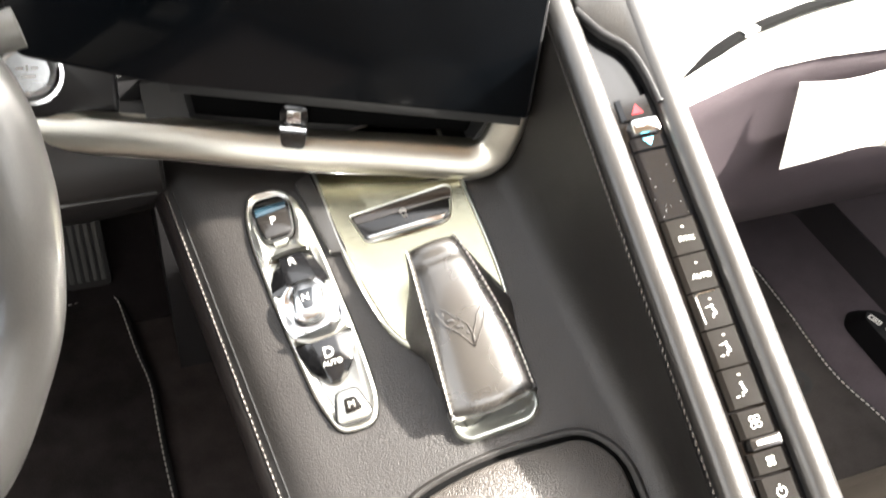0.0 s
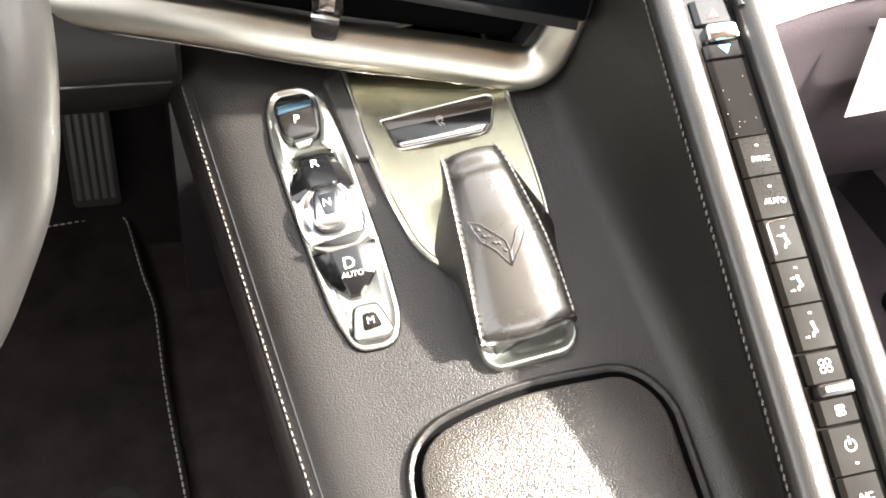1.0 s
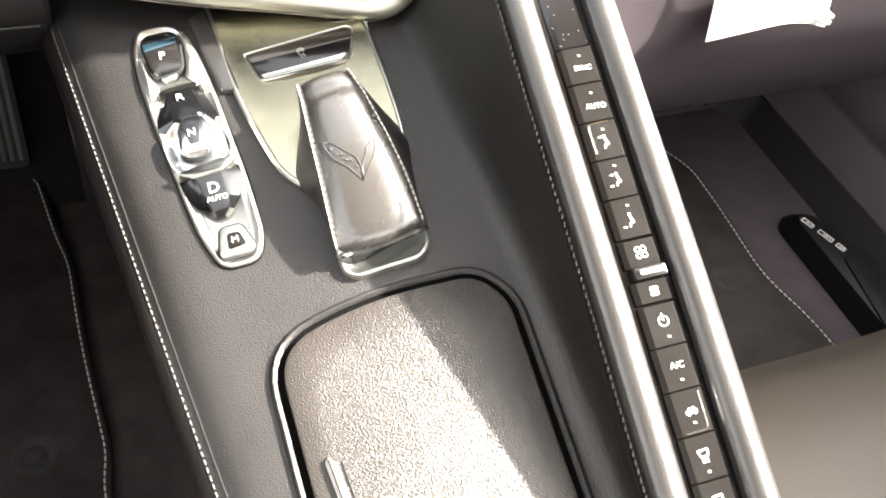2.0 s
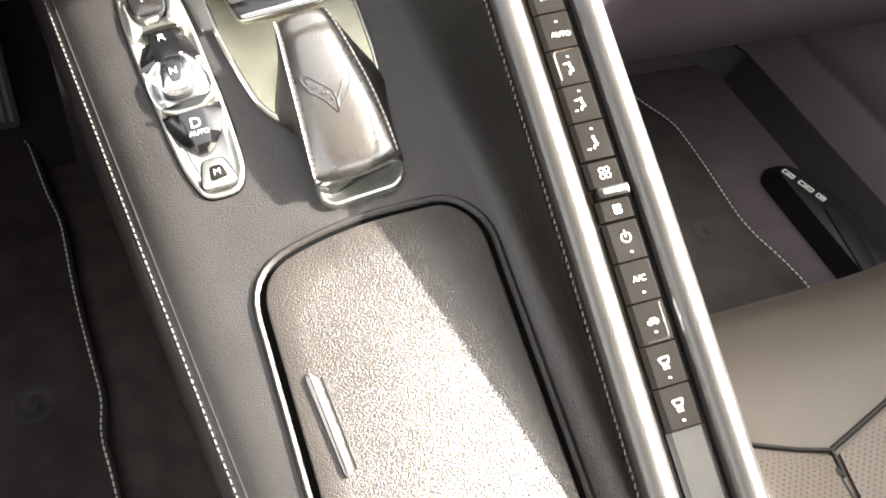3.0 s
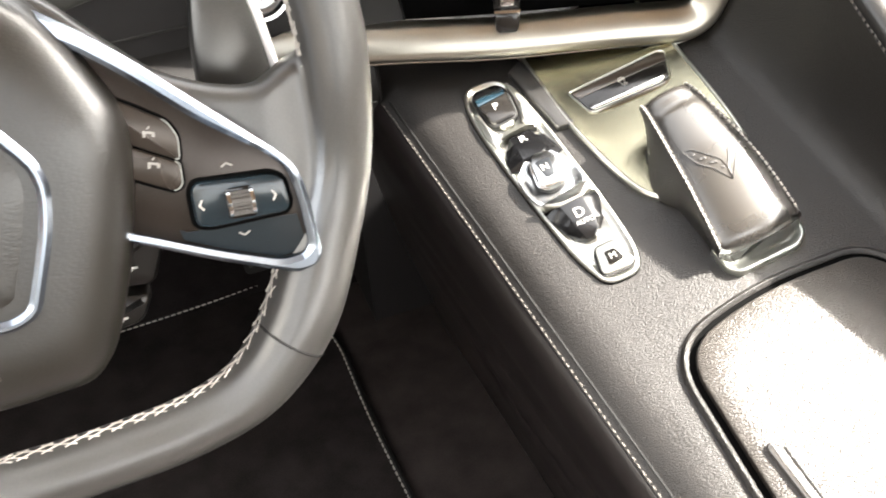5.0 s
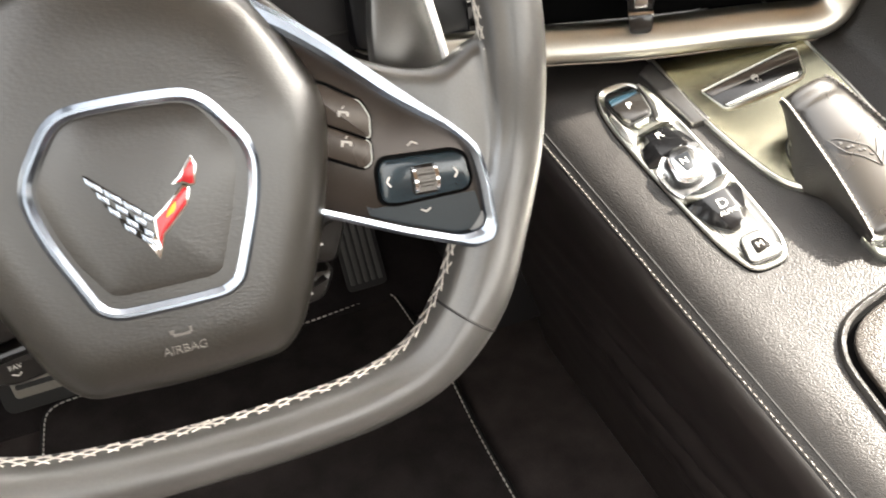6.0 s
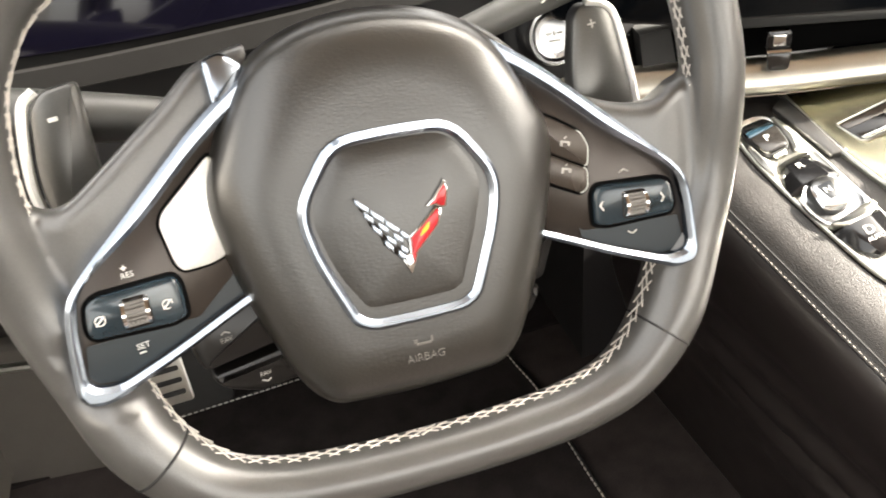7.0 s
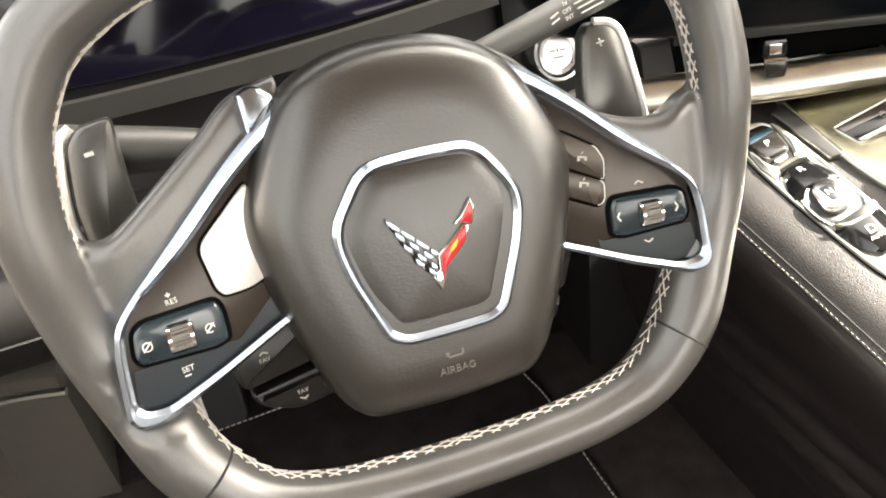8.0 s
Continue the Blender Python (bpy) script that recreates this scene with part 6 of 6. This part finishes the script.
    letters("SET", 0.0036, PRINT, ob, (-0.1163, -0.0262, -0.0108), 4, lean=9.6)
    marks([(-0.1170, -0.0290, 0.0014, 0.0003, 4)], -0.0026, PRINT, ob, "underline", "", sink)
    letters("RES", 0.0034, PRINT, ob, (-0.1160, 0.0048, -0.0108), 4, lean=9.6)
    marks([(-0.1168, 0.0080, 0.0011, 0.0003, 0), (-0.1168, 0.0080, 0.0003, 0.0011, 0)], -0.0026, PRINT, ob, "plus_sign", "", sink)
    for x, slash in ((-0.1297, True), (-0.1031, False)):
        bm = ring_mark(x, -0.0106, 0.0022, 0.0005, 0.0005, bmesh.new(), 0, 360 if slash else 300)
        part("pictogram", sink(bm), PRINT, ob, "white cruise-control pictogram")
        marks([(x, -0.0106, 0.0026, 0.0003, 45)], 0.0006, PRINT, ob, "pictogram", "", sink)

    # hub
    hs = [(0.0, 0.0985), (0.030, 0.0945), (0.0530, 0.0830), (0.0660, 0.0640), (0.0790, 0.0375), (0.0806, 0.0240), (0.0752, -0.0050), (0.0650, -0.0380), (0.0530, -0.0660), (0.0430, -0.0770), (0.0, -0.0800)]
    hr = [0.03, 0.03, 0.020, 0.025, 0.012, 0.012, 0.03, 0.03, 0.012, 0.010, 0.02]
    hub = rounded([(x, y) for x, y in hs] + [(-x, y) for x, y in reversed(hs[1:-1])], hr + list(reversed(hr[1:-1])), 4)
    c = Vector((0.0, 0.004))
    rings = []
    for s, h in ((0.94, -0.050), (0.985, -0.036), (1.0, -0.026), (0.997, -0.020), (0.982, -0.0145), (0.955, -0.0100), (0.92, -0.0068), (0.87, -0.0042), (0.80, -0.0022), (0.72, -0.0012), (0.64, -0.0010)):
        rings.append([(c.x + (x - c.x) * s, c.y + (y - c.y) * s, h - 0.030 * max(0, y - 0.045) * (1.0 + 8 * max(0, y - 0.045))) for x, y in hub])
    part("hub", loft(rings), HUB_SKIN, ob, "grained airbag cover", 60)
    rs = [(0.0, 0.0465), (0.0272, 0.0452), (0.0455, 0.0190), (0.0420, -0.0020), (0.0292, -0.0350), (0.0215, -0.0392), (0.0, -0.0397)]
    rr = [0.02, 0.010, 0.010, 0.014, 0.010, 0.008, 0.02]
    ring = rounded([(x + 0.0009, y) for x, y in rs] + [(-x + 0.0009, y) for x, y in reversed(rs[1:-1])], rr + list(reversed(rr[1:-1])), 4)
    ring = inset(ring, -0.0011)
    part("hub_ring", frame_plate(ring, inset(ring, 0.0050), -0.006, 0.0016, 0.0019), RING_CHROME, ob, "bluish chrome hub ring")
    part("hub_disc", prism(inset(ring, 0.0047), -0.006, -0.0014, 0.0024, dome=0.0022), HUB_SKIN, ob, "grained centre disc")
    # plain wing-shaped emblem
    wing = [Vector(p) for p in ((-0.0200, 0.0202), (0.0010, -0.0002), (-0.0012, -0.0128), (-0.0192, 0.0064))]
    cell = lambda i, j: wing[0].lerp(wing[1], i / 7).lerp(wing[3].lerp(wing[2], i / 7), j / 4)
    bar = lambda i0, i1, j0, j1: [tuple(cell(i0, j0)), tuple(cell(i0, j1)), tuple(cell(i1, j1)), tuple(cell(i1, j0))]
    em = part("emblem", prism([tuple(cell(0, 0)), tuple(cell(0.5, 1.3)), tuple(cell(1.2, 1.5)), tuple(cell(1.6, 2.6)), tuple(cell(2.9, 2.8)), tuple(cell(3.4, 3.9)), tuple(cell(6.4, 4.1)), (-0.0010, -0.0152), (0.0010, -0.0120), tuple(cell(7, 0))], -0.001, 0.0014, 0.0004), GLOSS, ob, "dark chequered wing of a plain emblem")
    for j, i0 in ((0, 0.0), (1, 1.0), (2, 2.0), (3, 3.6)):
        i = i0
        while i < 6.8:
            part("bright_check", prism(bar(i, min(7.0, i + (1.8 if j == 0 else 1.3)), j + 0.06, j + 0.94), 0.0010, 0.0022, 0.0003), RING_CHROME, em, "bright metal check")
            i += 2.0
    part("spine", prism([(-0.0034, -0.0100), (0.0008, -0.0080), (0.0022, -0.0135), (0.0000, -0.0182), (-0.0014, -0.0150)], -0.001, 0.0020, 0.0005), CHROME, em, "chrome foot of the wing")
    low = [(0.0011, -0.0012), (0.0060, 0.0022), (0.0150, 0.0098), (0.0176, 0.0082), (0.0152, 0.0012), (0.0042, -0.0088), (0.0016, -0.0152), (0.0004, -0.0100)]
    top = [(0.0104, 0.0104), (0.0142, 0.0134), (0.0204, 0.0208), (0.0218, 0.0166), (0.0198, 0.0086), (0.0172, 0.0086), (0.0150, 0.0100)]
    e2 = part("emblem", prism(low, -0.001, 0.0018, 0.0004), CHROME, ob, "chrome-edged red wing")
    part("red_field", prism(inset(low, 0.0009), 0.001, 0.0025, 0.0003), RED, e2, "red enamel")
    e3 = part("emblem", prism(top, -0.001, 0.0018, 0.0004), CHROME, ob, "chrome-edged red wing tip")
    part("red_field", prism(inset(top, 0.0009), 0.001, 0.0025, 0.0003), RED, e3, "red enamel")
    part("yellow_spot", prism(rounded([(0.0056, -0.0022), (0.0076, 0.0012), (0.0112, 0.0042), (0.0100, 0.0004)], 0.001, 2), 0.002, 0.0029, 0.0002), YELLOW, e2, "yellow spot")
    letters("AIRBAG", 0.0052, EMBOSS, ob, (0.0010, -0.0580, -0.0009), 0, "embossed_word", "embossed word, its highlight painted lighter")
    marks([(0.001, -0.0515, 0.0035, 0.0005, 0), (0.0048, -0.0500, 0.0005, 0.0012, 0), (-0.0028, -0.0500, 0.0009, 0.0009, 0)], -0.0009, EMBOSS, ob, "embossed_mark", "embossed pictogram, its highlight painted lighter")

    # shift paddles behind the spokes
    left_pad = rounded([(-0.1470, 0.075), (-0.140, 0.0825), (-0.1240, 0.085), (-0.1230, 0.048), (-0.120, 0.012), (-0.145, 0.010), (-0.1510, 0.040)], [0.006, 0.004, 0.004, 0.01, 0.004, 0.004, 0.012], 4)
    right_pad = rounded([(0.1135, 0.049), (0.1185, 0.081), (0.1245, 0.0865), (0.1360, 0.084), (0.1418, 0.0765), (0.1500, 0.0315), (0.1500, 0.010), (0.1130, 0.010)], [0.01, 0.005, 0.005, 0.005, 0.005, 0.01, 0.004, 0.004], 4)
    p = part("shift_paddle", prism(left_pad, -0.088, -0.078, 0.0030), PADDLE, ob, "satin grey shift paddle with a minus sign")
    edge = smooth_path([(-0.1490, 0.015, -0.082), (-0.1540, 0.040, -0.082), (-0.1505, 0.074, -0.082), (-0.1430, 0.0825, -0.082)], 5)
    part("pale_edge", sweep(edge, circle(0.0027, 8), (0, 0, 1)), PALE_KEY, p, "cream back edge")
    marks([(-0.1375, 0.0690, 0.0022, 0.0010, 8)], -0.0777, PRINT, p, "minus_sign", "white minus sign")
    p = part("shift_paddle", prism(right_pad, -0.068, -0.058, 0.0030), PADDLE, ob, "satin grey shift paddle with a plus sign")
    edge = smooth_path([(0.1255, 0.0858, -0.0592), (0.1350, 0.0836, -0.0592), (0.1413, 0.0765, -0.0592), (0.1460, 0.0560, -0.0592), (0.1495, 0.0315, -0.0592), (0.1500, 0.012, -0.0592)], 5)
    part("bright_edge", sweep(edge, circle(0.0024, 8), (0, 0, 1)), PALE_KEY, p, "bright outer edge")
    marks([(0.1275, 0.0745, 0.0022, 0.0004, 8), (0.1275, 0.0745, 0.0004, 0.0022, 8)], -0.0577, DIM_PRINT, p, "plus_sign", "pale plus sign")
    # radio keys on the wheel's back
    backs = (("FAV", (-0.083, -0.038), [(-0.100, -0.037), (-0.0955, -0.0525), (-0.040, -0.0420), (-0.040, -0.012), (-0.092, -0.020)]),
             ("FAV", (-0.069, -0.058), [(-0.0945, -0.0538), (-0.0885, -0.0625), (-0.072, -0.0680), (-0.035, -0.0620), (-0.035, -0.0435)]),
             ("", (0.067, -0.035), [(0.085, -0.020), (0.0745, -0.0458), (0.040, -0.0420), (0.040, -0.012)]),
             ("", (0.058, -0.057), [(0.0735, -0.0475), (0.0660, -0.0620), (0.035, -0.0660), (0.035, -0.0435)]))
    for word, (mx, my), q in backs:
        k = part("back_key", prism(rounded(q, 0.005, 4), -0.060, -0.030, 0.005), BACK_KEY, ob, "dark brown rear radio key")
        if word:
            letters(word, 0.0032, DIM_PRINT, k, (mx, my, -0.0297), 8)
            sg = 1 if my > -0.05 else -1
            marks([(mx - 0.001, my + sg * 0.0034, 0.0012, 0.0003, 8 + sg * 30), (mx + 0.001, my + sg * 0.0034, 0.0012, 0.0003, 8 - sg * 30)], -0.0298, DIM_PRINT, k, "pictogram", "pale chevron")
        else:
            marks([(mx, my, 0.0020, 0.0005, 0), (mx - 0.001, my, 0.0006, 0.0014, 0)], -0.0298, PRINT, k, "pictogram", "white radio pictogram")
    return ob


ROLLER = material("roller_metal", (0.15, 0.14, 0.13), 0.38, metal=1.0, spread=0.08)
FIELD_BLUE = material("blue_black_field", (0.0065, 0.0115, 0.0155), 0.30, spec=0.3, coat=0.08, spread=0.08)
PAD_BLUE = material("blue_black_gloss", (0.013, 0.024, 0.032), 0.20, coat=0.5, spread=0.08, rough_spread=0.05)
BRONZE_KEY = material("bronze_key", (0.060, 0.049, 0.041), 0.28, metal=0.4, spread=0.05)
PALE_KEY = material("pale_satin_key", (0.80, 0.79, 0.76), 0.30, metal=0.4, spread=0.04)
PADDLE = material("paddle_grey", (0.13, 0.128, 0.122), 0.30, metal=0.8, spread=0.06)
# hub skin made lighter: the light on the embossing put into the colour
EMBOSS = material("emboss_highlight", (0.13, 0.12, 0.11), 0.4, spread=0.05)
steering_wheel()
